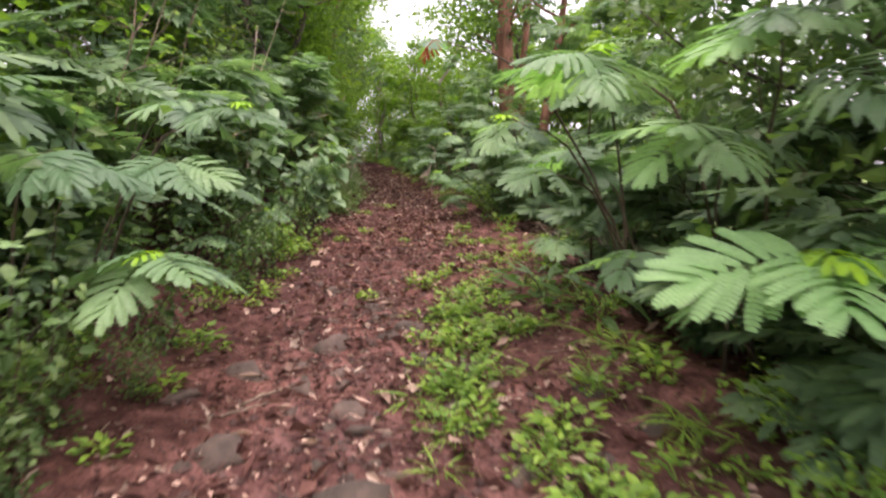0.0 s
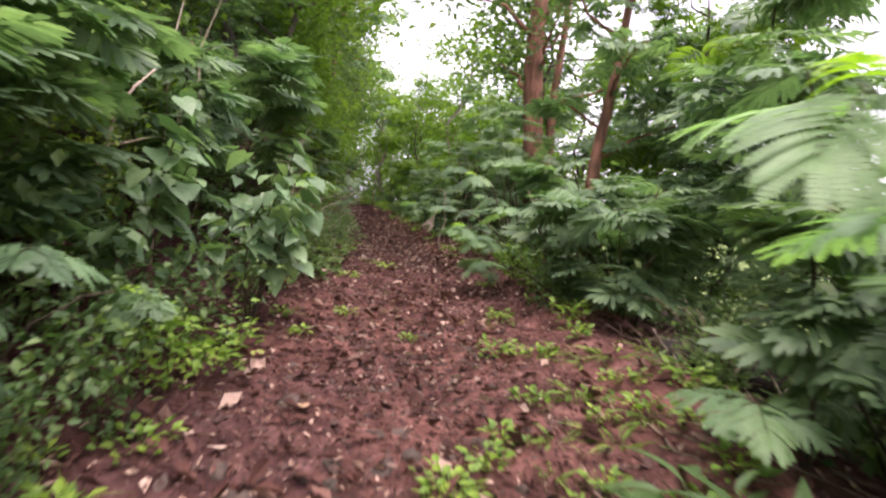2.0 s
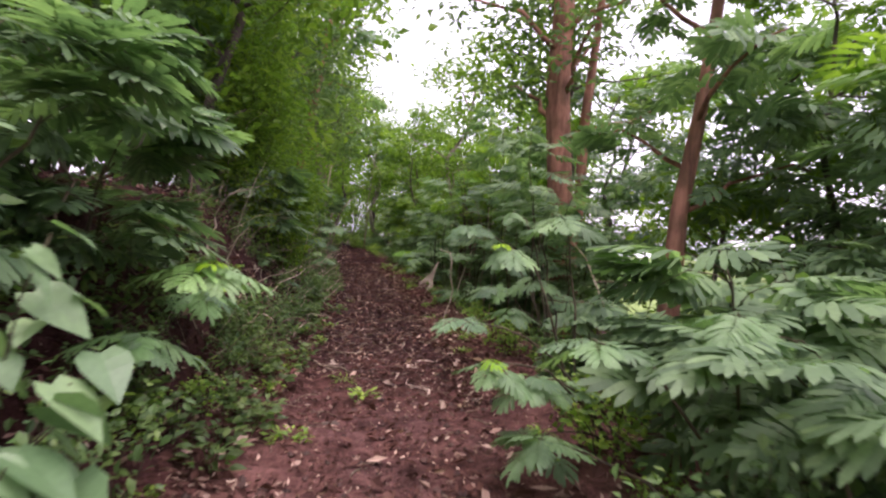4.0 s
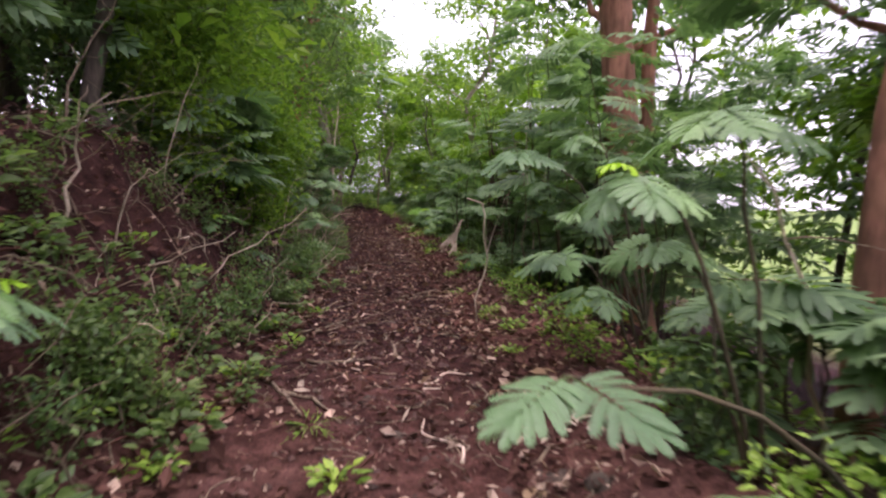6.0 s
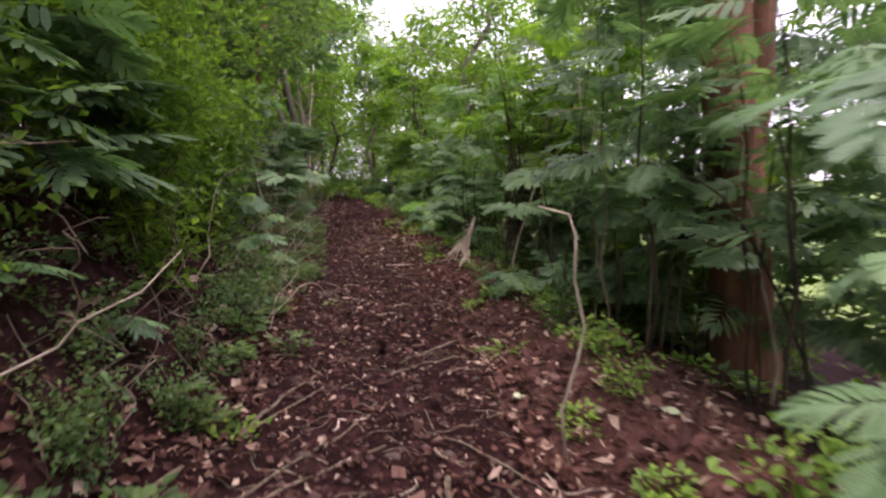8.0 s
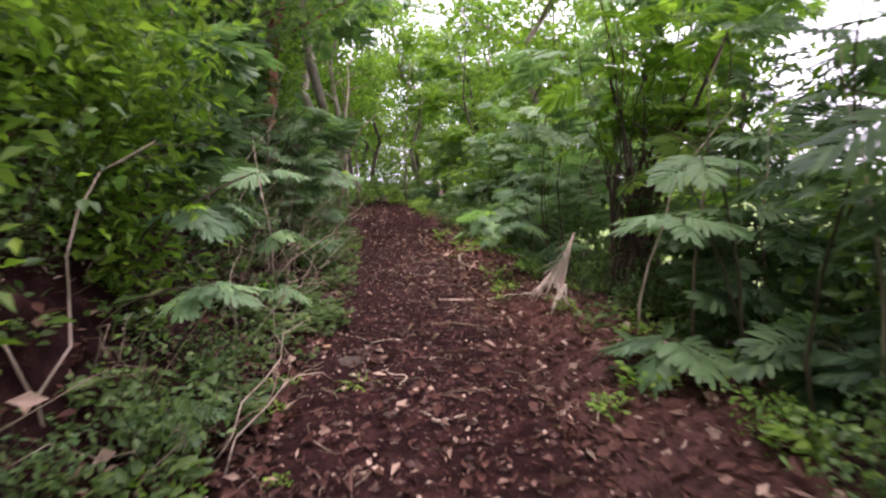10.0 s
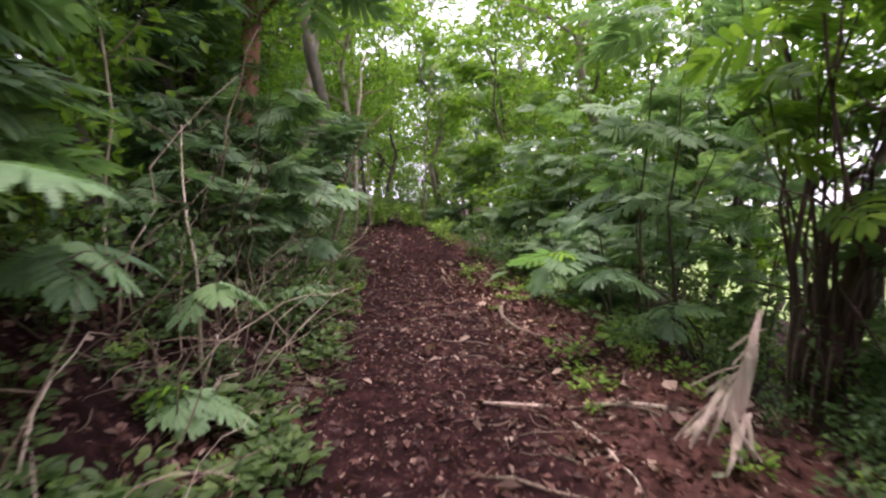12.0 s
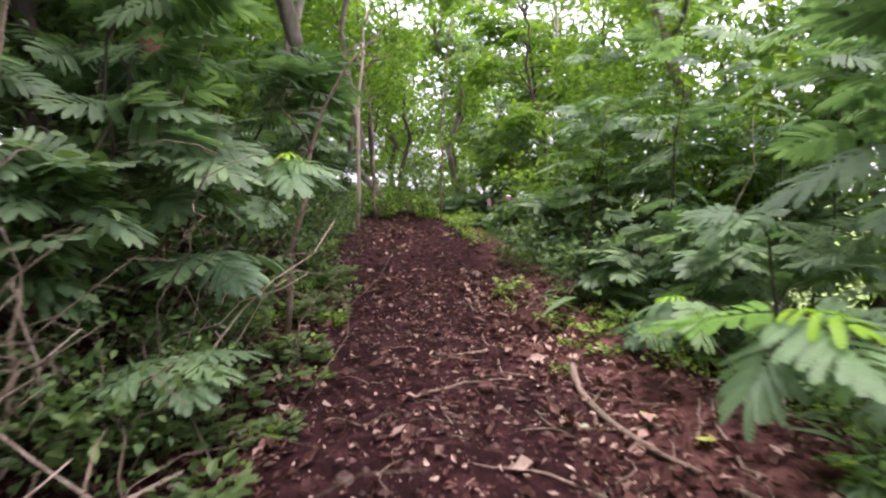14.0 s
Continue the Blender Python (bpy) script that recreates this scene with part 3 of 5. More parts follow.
# thin-stemmed thicket on the falling side
y = 13.6
while y < 30:
    xc, hw = trail_x(y), trail_half(y)
    set_bush(4, xc + hw + RNG.uniform(1.9, 2.8), y, RNG.uniform(0.9, 1.25))
    if RNG.random() < 0.2:
        set_bush(RNG.choice((2, 4)), xc + hw + RNG.uniform(3.0, 4.2), y + 0.5, RNG.uniform(1.3, 1.8))
    y += 1.15


def sapling(seed, height):
    """A thin straight stem with a loose head of fronds."""
    rng = random.Random(seed)
    root = new("sapling")
    g = Geo()
    line = bent((0, 0, -0.1), (rng.gauss(0, 0.2), rng.gauss(0, 0.2), height), 0, 7, 0.035, rng)
    g.tube(line, [0.013 * (1 - 0.11 * i) for i in range(8)], 6)
    part("stem", g, STEM, root, "", True)
    green = Geo()
    for k in range(30):
        t = rng.uniform(0.35, 1.0)
        i = min(6, int(t * 7))
        a = rng.random() * 6.3
        p = line[i].lerp(line[i + 1], t * 7 - i) + Vector((math.cos(a), math.sin(a), 0)) * rng.uniform(0.02, 0.28)
        green.stamp(rng.choice(FRONDS), turn_to(p, (math.cos(a), math.sin(a), rng.uniform(-0.4, 0.3)), rng.gauss(0, 0.4), rng.uniform(0.6, 1.1)))
    part("crown", green, FEATHER, root)
    return root


SAPLINGS = [sapling(81, 2.6), sapling(82, 3.2), sapling(83, 2.2)]
for k in range(34):
    y = RNG.uniform(13.4, 20.5) if k < 20 else RNG.uniform(20.5, 28)
    x = trail_x(y) + trail_half(y) + RNG.uniform(0.7, 2.4)
    if not is_clear(x, y):
        i = k % 3
        plant("sapling%d" % i, SAPLINGS[i], "thin-stemmed green sapling in the thicket beside the path", "sapling", "saplings beside the path", x, y, RNG.uniform(0.8, 1.15), RNG.random() * 6.3)
# woods that close the far end of the path
for k in range(16):
    y = RNG.uniform(50, 70)
    set_tree(RNG.choice((0, 1, 2, 4)), RNG.uniform(-20, -2), y, RNG.uniform(0.9, 1.2))
for x, y, i, size in ((-13.5, 44, 0, 1.2), (-11.6, 47, 1, 1.5), (-9.8, 43.5, 4, 1.4), (-8.2, 48, 0, 1.2), (-6.6, 44.5, 1, 1.5), (-5.0, 49, 0, 1.2), (-3.4, 45, 4, 1.3), (-1.7, 48, 1, 1.3), (0.2, 44, 3, 1.3), (2.2, 47, 1, 1.1), (4.4, 43, 3, 1.3), (-1.6, 34.5, 5, 0.9), (3.7, 15.2, 3, 1.0), (5.6, 12.6, 3, 1.0), (2.7, 4.0, 2, 0.45), (3.5, 5.0, 2, 0.55), (3.3, 3.0, 2, 0.5), (1.5, 25.2, 3, 0.95), (0.4, 29.5, 1, 0.8), (-4.6, 20.6, 2, 0.7), (-5.0, 22.8, 2, 0.75), (-4.2, 18.4, 2, 0.65), (-0.9, 31.8, 4, 0.8),
                      (-7.9, 33.5, 1, 0.9), (-6.2, 33.0, 5, 1.0), (-5.6, 34.4, 5, 0.9), (-9.0, 35.5, 5, 1.1), (-3.2, 36.5, 5, 1.0), (-3.5, 11.7, 0, 0.9), (-3.1, 12.9, 1, 1.0), (3.1, 10.2, 3, 0.85), (4.6, 10.8, 3, 1.2), (2.7, 1.6, 3, 0.8), (3.0, 3.4, 3, 0.85), (3.9, 4.4, 2, 0.6), (4.4, 2.6, 2, 0.6)):
    set_tree(i, x, y, size)
for x, y, i, size in ((1.6, 17.2, 0, 1.2), (2.1, 18.3, 4, 0.6), (1.5, 18.9, 0, 1.2), (2.3, 19.6, 4, 0.6), (1.7, 20.6, 0, 1.3), (1.1, 21.4, 0, 1.0), (2.6, 17.0, 4, 0.6), (1.5, 8.6, 0, 1.2), (2.0, 9.5, 2, 0.8), (2.5, 10.4, 2, 0.9), (1.7, 10.4, 0, 1.2), (2.8, 12.2, 2, 0.9), (2.4, 13.6, 2, 0.9), (3.4, 11.2, 2, 1.1), (2.2, 7.4, 0, 0.8),
                      (1.8, 5.2, 0, 1.3), (2.2, 4.0, 2, 0.8), (2.3, 2.6, 2, 0.8)):
    set_bush(i, x, y, size)
for x, y, i, size in ((-1.55, 1.9, 2, 0.4), (-1.7, 2.4, 2, 0.45), (-1.5, 2.8, 2, 0.3), (-1.35, 1.4, 2, 0.3), (2.1, 3.0, 2, 1.4), (2.2, 3.9, 2, 1.55), (2.8, 4.5, 2, 1.7), (2.5, 5.2, 2, 1.45), (3.2, 3.8, 2, 1.7), (2.5, 1.9, 2, 1.3)):
    set_bush(i, x, y, size)
for x, y, size in ((-3.3, 14.2, 0.95), (-3.5, 15.7, 1.05), (-3.9, 17.4, 1.0), (-4.4, 19.4, 0.9), (-4.9, 23.5, 1.0), (-5.8, 26.5, 1.0), (0.9, 23.4, 0.85), (0.2, 25.6, 0.9), (-0.6, 28.0, 1.0), (1.6, 21.6, 0.9), (-4.3, 8.6, 0.8),
                  (-7.4, 31.0, 0.9), (-2.85, 13.5, 0.72), (-2.75, 15.0, 0.7), (-3.3, 12.0, 0.75), (-3.0, 16.6, 0.7)):
    set_bush(5, x, y, size)
for k in range(14):
    y = RNG.uniform(32.5, 37)
    set_bush(RNG.choice((0, 1)), RNG.uniform(-7.5, -0.5), y, RNG.uniform(0.9, 1.4))
    set_bush(4, RNG.uniform(-7.5, -0.5), y, RNG.uniform(0.6, 1.0))
# low bright bushes where the path bends out of sight
for x, y, i, size in ((-5.2, 34.2, 1, 1.3), (-4.7, 34.6, 0, 0.8), (-5.8, 34.9, 0, 0.9), (-5.3, 35.6, 4, 0.6), (-4.4, 35.3, 1, 1.5), (-6.3, 35.2, 1, 1.5), (-5.9, 33.8, 1, 1.1), (-4.2, 33.6, 1, 1.2), (-4.0, 32.6, 1, 1.0)):
    plant("bush%d" % i, BUSHES[i], BUSH_LABEL, "undergrowth", "bushes along the path", x, y, size, RNG.random() * 6.3)


# ---- the large reddish tree beside the path ----
def big_tree(x, y):
    rng = random.Random(77)
    root = new("big_tree")
    z = ground_z(x, y, False)
    root.matrix_basis = Matrix.Translation((x, y, z))
    g = Geo()
    line = [(0.05, 0, -0.4), (0.03, 0, 0.0), (0.0, 0, 0.5), (-0.05, 0, 1.2), (-0.12, 0, 2.2), (-0.22, 0, 3.2), (-0.3, 0.1, 4.6), (-0.25, 0.2, 6.5), (-0.1, 0.3, 9.0)]
    g.tube(line, [0.40, 0.33, 0.28, 0.25, 0.23, 0.22, 0.20, 0.16, 0.08], 20, 0.35)
    part("trunk", g, REDBARK, root, "thick reddish-brown bark trunk", True)
    g = Geo()
    g.tube([(0.12, 0.1, 1.6), (0.2, 0.15, 2.6), (0.22, 0.2, 4.0), (0.4, 0.2, 6.0), (0.6, 0.3, 8.0)], [0.06, 0.10, 0.09, 0.07, 0.03], 10, 0.25)
    part("second_stem", g, REDBARK, root, "", True)
    tufts = []
    for k in range(12):
        a, h = k * 2.4, 3.6 + 0.42 * k
        p = Vector((-0.25, 0.1, h))
        far = rng.uniform(1.0, 2.4)
        e = p + Vector((math.cos(a) * far, math.sin(a) * far, far * rng.uniform(0.2, 0.8)))
        g = Geo()
        l2 = bent(p, e, 0.15, 5, 0.08, rng)
        g.tube(l2, [0.06, 0.05, 0.04, 0.03, 0.02, 0.01], 7)
        part("limb", g, REDBARK, root, "", True)
        tufts += l2[2:]
    green = Geo()
    for k in range(2200):
        q = Vector((rng.gauss(0, 1), rng.gauss(0, 1), rng.gauss(0, 0.6))) * 0.42
        green.stamp(LEAF_CANOPY, turn_to(rng.choice(tufts) + q, random_way(rng, -0.2), rng.gauss(0, 0.6), rng.uniform(0.7, 1.4)))
    part("crown", green, DARKLEAF, root)
    tagged(root, "large reddish-barked tree with thick trunk beside the path", "tree")


big_tree(1.95, 16.4)


# ---- fallen leaves on the path ----
def litter():
    rng = random.Random(9)
    g = Geo()
    for k in range(50000):
        y = rng.uniform(0.8, 9) if k % 5 < 2 else rng.uniform(9, 26) if k % 5 < 4 or k % 3 else rng.uniform(26, 35)
        x = trail_x(y) + (rng.gauss(0, 0.8) if k % 4 else rng.uniform(-2.6, 2.0)) * (trail_half(y) + 0.15)
        p = on_ground(x, y, 0.014 + rng.random() * 0.016)
        a = rng.random() * 6.3
        size = rng.uniform(0.25, 0.8) if k % 9 else rng.uniform(0.9, 1.9)
        m = turn_to(p, (math.cos(a), math.sin(a), rng.gauss(0.03, 0.18)), rng.gauss(0, 0.6), size)
        g.stamp(rng.choice(LITTERS), m @ Matrix.Diagonal((rng.uniform(0.5, 2.2), rng.uniform(0.5, 1.3), rng.uniform(0.5, 2.5), 1)))
    for k in range(11000):
        y = rng.uniform(8.5, 25)
        x = trail_x(y) - trail_half(y) - 2.0 * rng.random() ** 1.4
        a = rng.random() * 6.3
        m = turn_to(on_ground(x, y, 0.02 + rng.random() * 0.025), (math.cos(a), math.sin(a), rng.gauss(0.0, 0.3)), rng.gauss(0, 0.6), rng.uniform(0.5, 1.5))
        g.stamp(rng.choice(LITTERS), m @ Matrix.Diagonal((rng.uniform(0.7, 2.4), rng.uniform(0.6, 1.3), rng.uniform(0.5, 2.5), 1)))
    for k in range(9000):
        # a thicker drift along the lower edge
        y = rng.uniform(10.5, 26)
        x = trail_x(y) + trail_half(y) * 0.75 + 1.4 * rng.random() ** 1.5
        a = rng.random() * 6.3
        m = turn_to(on_ground(x, y, 0.016 + rng.random() * 0.025), (math.cos(a), math.sin(a), rng.gauss(0.0, 0.25)), rng.gauss(0, 0.6), rng.uniform(0.4, 1.4))
        g.stamp(rng.choice(LITTERS), m @ Matrix.Diagonal((rng.uniform(0.6, 2.4), rng.uniform(0.6, 1.3), rng.uniform(0.5, 2.5), 1)))
    tagged(new("leaf_litter", g.mesh("leaf_litter", DRYLEAF)), "dry brown fallen leaves strewn over the soil path", "leaf litter", kind="stuff")


litter()


# ---- the shrubs whose fronds hang nearest to the path ----
FINE, LIT, STALK, FINE_YOUNG = [], [], [], []
for k in range(4):
    g, st = frond_shape(0.30, (8, 9, 10, 11)[k], True, 0.05 + 0.03 * (k % 2), 0.03, 0.22 + 0.07 * k, 40 + k, False, (0.88, 0.82, 0.76, 0.72)[k])
    FINE.append(g.mesh("frond", FEATHER_ONE))
    LIT.append(g.mesh("frond", LIT_ONE))
    STALK.append(st.mesh("stalk", MIDRIB, True))
    g, st = frond_shape(0.20, 5, True, 0.07, 0.02, 0.6, 60 + k)
    FINE_YOUNG.append(g.mesh("young_frond", YOUNG))


RED_FROND = frond_shape(0.15, 5, True, 0.06, 0.0, 0.7, 71)[0].mesh("young_frond", RED_YOUNG)


def hanging_shrub(base, tips, seed, pale=0.0):
    """A shrub from its foot to the twig ends given: place, frond length, number, heading in degrees, whether a young
    frond sits there. pale: the share of fronds with daylight painted into their colour.
    """
    rng = random.Random(seed)
    root = new("feathery_shrub")
    foot = on_ground(base[0], base[1])
    root.matrix_basis = Matrix.Translation(foot)
    for x, y, z, length, count, heading, young in tips:
        heading += 40 if heading > 90 else -35
        tip = Vector((x, y, z)) - foot
        start = Vector((rng.gauss(0, 0.04), rng.gauss(0, 0.04), -0.06))
        line = [start.lerp(tip, t) + Vector((0, 0, 0.30 * tip.z * math.sin(math.pi * t) ** 1.2)) + Vector((rng.gauss(0, 0.015), rng.gauss(0, 0.015), 0)) * (0 < t < 1) for t in (0, 0.15, 0.3, 0.45, 0.6, 0.75, 0.9, 1.0)]
        g = Geo()
        g.tube(line, [0.013, 0.011, 0.009, 0.008, 0.007, 0.0055, 0.004, 0.003], 6)
        part("stem", g, STEM, root, "", True)
        for q in range(count):
            a = radians(heading + (q - (count - 1) / 2) * (230 / count) + rng.gauss(0, 9))
            w = rng.randrange(4)
            p = line[-1].lerp(line[-2], 0.5 * rng.random())
            m = turn_to(p, (math.cos(a), math.sin(a), rng.uniform(-0.55, 0.0)), rng.gauss(0, 0.25), length / 0.36 * rng.uniform(0.85, 1.1))
            f = part("frond", LIT[w] if (q + 0.5) / count < pale else FINE[w], None, root)
            f.matrix_basis = m
            part("stalk", STALK[w], None, f)
        if young == "red":
            for q in range(3):
                a = radians(heading + 50 * (q - 1))
                f = part("young_frond", RED_FROND, None, root, "orange-red young frond")
                f.matrix_basis = turn_to(line[-1], (math.cos(a), math.sin(a), -0.6), 0, 0.8)
        elif young:
            a = radians(heading + rng.gauss(0, 40))
            f = part("young_frond", FINE_YOUNG[rng.randrange(4)], None, root, "bright yellow-green young frond")
            f.matrix_basis = turn_to(line[-1], (math.cos(a), math.sin(a), 0.25), 0, length / 0.30 * rng.uniform(0.6, 0.85))
    tagged(root, "shrub with pale green feathery fronds overhanging the path", "shrub", "overhanging feathery shrubs")


hanging_shrub((1.75, 2.0), [(1.24, 1.92, 1.10, 0.46, 4, 185, True), (1.7, 1.7, 1.4, 0.4, 4, 200, False)], 1, 1.0)
hanging_shrub((1.55, 2.9), [(0.86, 2.66, 1.02, 0.29, 3, 185, False), (0.66, 2.75, 1.88, 0.36, 5, 190, True), (1.05, 2.5, 1.55, 0.36, 5, 200, False), (1.2, 2.2, 1.95, 0.36, 5, 190, False)], 2, 0.5)
hanging_shrub((1.35, 3.8), [(0.62, 3.61, 1.36, 0.30, 3, 175, False), (0.45, 3.9, 1.68, 0.32, 3, 185, True), (0.85, 3.6, 1.9, 0.38, 5, 190, False), (-0.05, 4.1, 2.22, 0.22, 2, 150, "red"), (0.9, 4.3, 1.5, 0.35, 5, 180, False)], 3, 0.4)
hanging_shrub((1.3, 5.2), [(1.0, 5.1, 0.75, 0.26, 4, 190, False), (1.3, 5.5, 2.15, 0.33, 4, 190, False)], 4)
hanging_shrub((-2.0, 2.5), [(-1.25, 2.59, 1.0, 0.36, 5, -15, True), (-1.85, 2.1, 1.12, 0.28, 3, -20, False), (-1.7, 2.6, 1.45, 0.34, 5, -10, False)], 5)
hanging_shrub((-2.1, 3.3), [(-1.42, 3.19, 1.42, 0.34, 5, -15, False), (-1.2, 3.5, 1.72, 0.32, 4, -5, True), (-1.6, 3.9, 1.8, 0.34, 5, 0, False)], 6)
hanging_shrub((-2.1, 4.9), [(-1.7, 4.9, 1.2, 0.22, 4, -10, False), (-1.8, 4.6, 0.85, 0.2, 3, -20, False), (-1.6, 5.4, 1.0, 0.22, 4, -10, True)], 7)
hanging_shrub((0.95, 8.3), [(0.8, 8.15, 1.7, 0.24, 3, 190, False), (0.35, 8.6, 1.5, 0.26, 4, 190, False), (0.15, 8.8, 0.95, 0.26, 4, 190, False)], 8)
hanging_shrub((0.85, 9.6), [(-0.10, 8.98, 1.30, 0.24, 3, 200, True), (-0.26, 9.3, 1.48, 0.2, 3, 190, False), (0.15, 9.2, 1.18, 0.25, 6, 200, False), (0.4, 9.5, 1.1, 0.25, 6, 205, False), (0.2, 8.95, 0.92, 0.24, 5, 200, False)], 9)
hanging_shrub((0.75, 10.5), [(0.14, 10.3, 1.92, 0.27, 4, 190, True), (0.6, 10.7, 2.2, 0.32, 4, 195, False), (0.45, 10.9, 1.65, 0.26, 3, 190, False)], 10)
hanging_shrub((0.9, 12.3), [(0.2, 12.2, 1.48, 0.30, 5, 200, False), (0.42, 12.05, 1.28, 0.30, 4, 210, False), (-0.1, 11.9, 2.12, 0.30, 4, 190, False), (0.75, 12.5, 2.15, 0.27, 4, 190, False), (0.5, 12.9, 2.35, 0.24, 3, 190, False), (0.45, 12.6, 1.75, 0.23, 3, 190, False)], 11)
hanging_shrub((1.35, 14.3), [(0.85, 14.1, 2.3, 0.26, 3, 195, False), (0.45, 14.6, 2.05, 0.22, 3, 190, False)], 12)
hanging_shrub((-2.45, 9.6), [(-1.75, 9.4, 1.72, 0.38, 5, -15, True), (-2.0, 9.0, 1.35, 0.34, 4, -20, False), (-2.1, 10.2, 1.5, 0.3, 4, 0, True)], 13, 0.4)
hanging_shrub((-3.1, 13.8), [(-2.6, 13.5, 1.66, 0.26, 4, -20, True), (-2.5, 14.1, 1.3, 0.26, 4, -20, False)], 14)
hanging_shrub((-3.0, 16.4), [(-2.4, 16.28, 1.55, 0.22, 5, -25, False), (-2.6, 16.6, 1.9, 0.24, 5, -10, True), (-2.4, 17.2, 2.1, 0.22, 2, -20, False), (-2.55, 16.1, 1.05, 0.22, 4, -25, False)], 15)
hanging_shrub((-3.7, 19.2), [(-3.1, 19.1, 1.12, 0.34, 5, -20, True), (-3.2, 19.6, 1.6, 0.32, 5, -20, False), (-3.3, 18.6, 1.9, 0.34, 5, -20, False)], 16)
hanging_shrub((-4.0, 21.7), [(-3.4, 21.8, 1.75, 0.36, 5, -20, False), (-3.3, 21.3, 1.35, 0.32, 5, -25, False), (-3.2, 22.4, 2.25, 0.34, 5, -20, True)], 17)
hanging_shrub((0.5, 17.3), [(-0.05, 17.2, 1.75, 0.34, 4, 195, False), (-0.1, 17.1, 1.05, 0.36, 5, 200, False), (0.2, 17.5, 2.1, 0.34, 4, 190, False)], 18)
hanging_shrub((0.15, 21.0), [(-0.28, 20.9, 1.25, 0.33, 5, 195, False), (-1.12, 20.75, 1.66, 0.34, 4, 205, True), (-0.75, 20.7, 1.55, 0.32, 4, 200, False), (-0.5, 21.2, 1.05, 0.30, 5, 190, False)], 19, 0.3)
hanging_shrub((-0.4, 22.4), [(-1.0, 22.2, 1.45, 0.28, 5, 190, True), (-1.05, 22.9, 1.2, 0.28, 5, 190, False), (-0.7, 22.3, 1.9, 0.3, 5, 190, False)], 20)


# ---- herbs and grass growing on the path ----
def herb_clump(seed, leaf, count, reach, lift, name, material):
    rng = random.Random(seed)
    root = new(name)
    g = Geo()
    for k in range(count):
        a = rng.random() * 6.3
        r = reach * rng.random() ** 0.6
        p = Vector((math.cos(a) * r * 0.7, math.sin(a) * r * 0.7, lift * rng.random()))
        g.stamp(leaf, turn_to(p, (math.cos(a), math.sin(a), rng.uniform(0.0, 0.9)), rng.gauss(0, 0.4), rng.uniform(0.6, 1.3)))
    for k in range(5):
        a = rng.random() * 6.3
        g.tube([(0, 0, -0.03), (math.cos(a) * reach * 0.3, math.sin(a) * reach * 0.3, lift * 0.7), (math.cos(a) * reach * 0.6, math.sin(a) * reach * 0.6, lift)], [0.003, 0.0025, 0.0015], 3)
    part("leaf_clump", g, material, root)
    return root


def lance_herb(seed, count):
    """A rosette of lance-shaped leaves, each on its own."""
    rng = random.Random(seed)
    root = new("lance_leaved_herb")
    g = Geo()
    g.add(*SPEAR)
    leaf = g.mesh("leaf", BROAD)
    for k in range(count):
        a = rng.random() * 6.3
        r = 0.14 * rng.random() ** 0.6
        ob = part("leaf", leaf, None, root)
        ob.matrix_basis = turn_to((math.cos(a) * r, math.sin(a) * r, 0.14 * rng.random()), (math.cos(a), math.sin(a), rng.uniform(0.0, 0.9)), rng.gauss(0, 0.4), rng.uniform(0.6, 1.3))
    g = Geo()
    for k in range(5):
        a = rng.random() * 6.3
        g.tube([(0, 0, -0.03), (math.cos(a) * 0.06, math.sin(a) * 0.06, 0.1), (math.cos(a) * 0.12, math.sin(a) * 0.12, 0.16)], [0.003, 0.0025, 0.0015], 3)
    part("stem", g, STEM, root)
    return root


HERBS = [herb_clump(1, LEAF_HERB, 40, 0.13, 0.09, "herb_seedling", HERB), herb_clump(2, LEAF_HERB, 75, 0.2, 0.14, "leafy_herb", HERB), herb_clump(3, LEAF_SMALL, 60, 0.2, 0.06, "creeping_herb", HERB),
         herb_clump(4, BLADE, 34, 0.10, 0.02, "grass_tuft", HERB), lance_herb(5, 20), herb_clump(6, LEAF, 44, 0.22, 0.2, "dark_leafy_herb", DARKLEAF)]
HERB_LABELS = ("small bright green herb seedling on the soil", "bright green leafy herb growing on the path", "low creeping herb with tiny leaves", "thin green grass tuft on the path edge", "lance-leaved dark green herb beside the path", "dark green leafy herb on the earth bank")


def set_herb(i, x, y, size=1.0):
    if y > 18 and is_clear(x, y):
        return
    plant("herb%d" % i, HERBS[i], HERB_LABELS[i], "herb" if i != 3 else "grass", "herbs on the path", x, y, size, RNG.random() * 6.3)


for x, y, i, size in ((0.03, 4.03, 1, 1.0), (-0.19, 4.9, 1, 0.9), (-0.6, 4.58, 0, 0.8), (0.1, 3.0, 1, 1.0), (0.15, 3.5, 1, 1.1), (0.2, 4.5, 1, 0.8), (0.05, 5.4, 0, 0.9), (0.3, 5.9, 2, 1.0), (0.78, 4.3, 4, 1.6),
                      (0.65, 4.7, 4, 1.3), (1.0, 3.9, 4, 1.5), (-1.0, 7.6, 0, 0.8), (-1.2, 6.9, 0, 0.8), (-0.45, 7.0, 0, 0.6), (0.15, 6.7, 1, 0.8), (0.25, 7.6, 1, 0.8), (-1.3, 9.6, 2, 1.0), (-0.95, 10.6, 0, 1.0),
                      (-1.2, 11.2, 3, 0.8), (0.9, 11.9, 2, 1.9), (1.2, 12.2, 2, 2.0), (1.5, 11.8, 2, 1.9), (1.15, 12.7, 2, 1.8), (0.85, 12.4, 2, 1.6), (1.6, 12.4, 2, 1.8), (1.25, 11.5, 2, 1.7), (0.05, 13.2, 1, 0.8), (-0.1, 14.0, 1, 0.7), (-2.0, 17.4, 3, 0.7), (-0.5, 19.0, 1, 0.8)):
    set_herb(i, x, y, size)
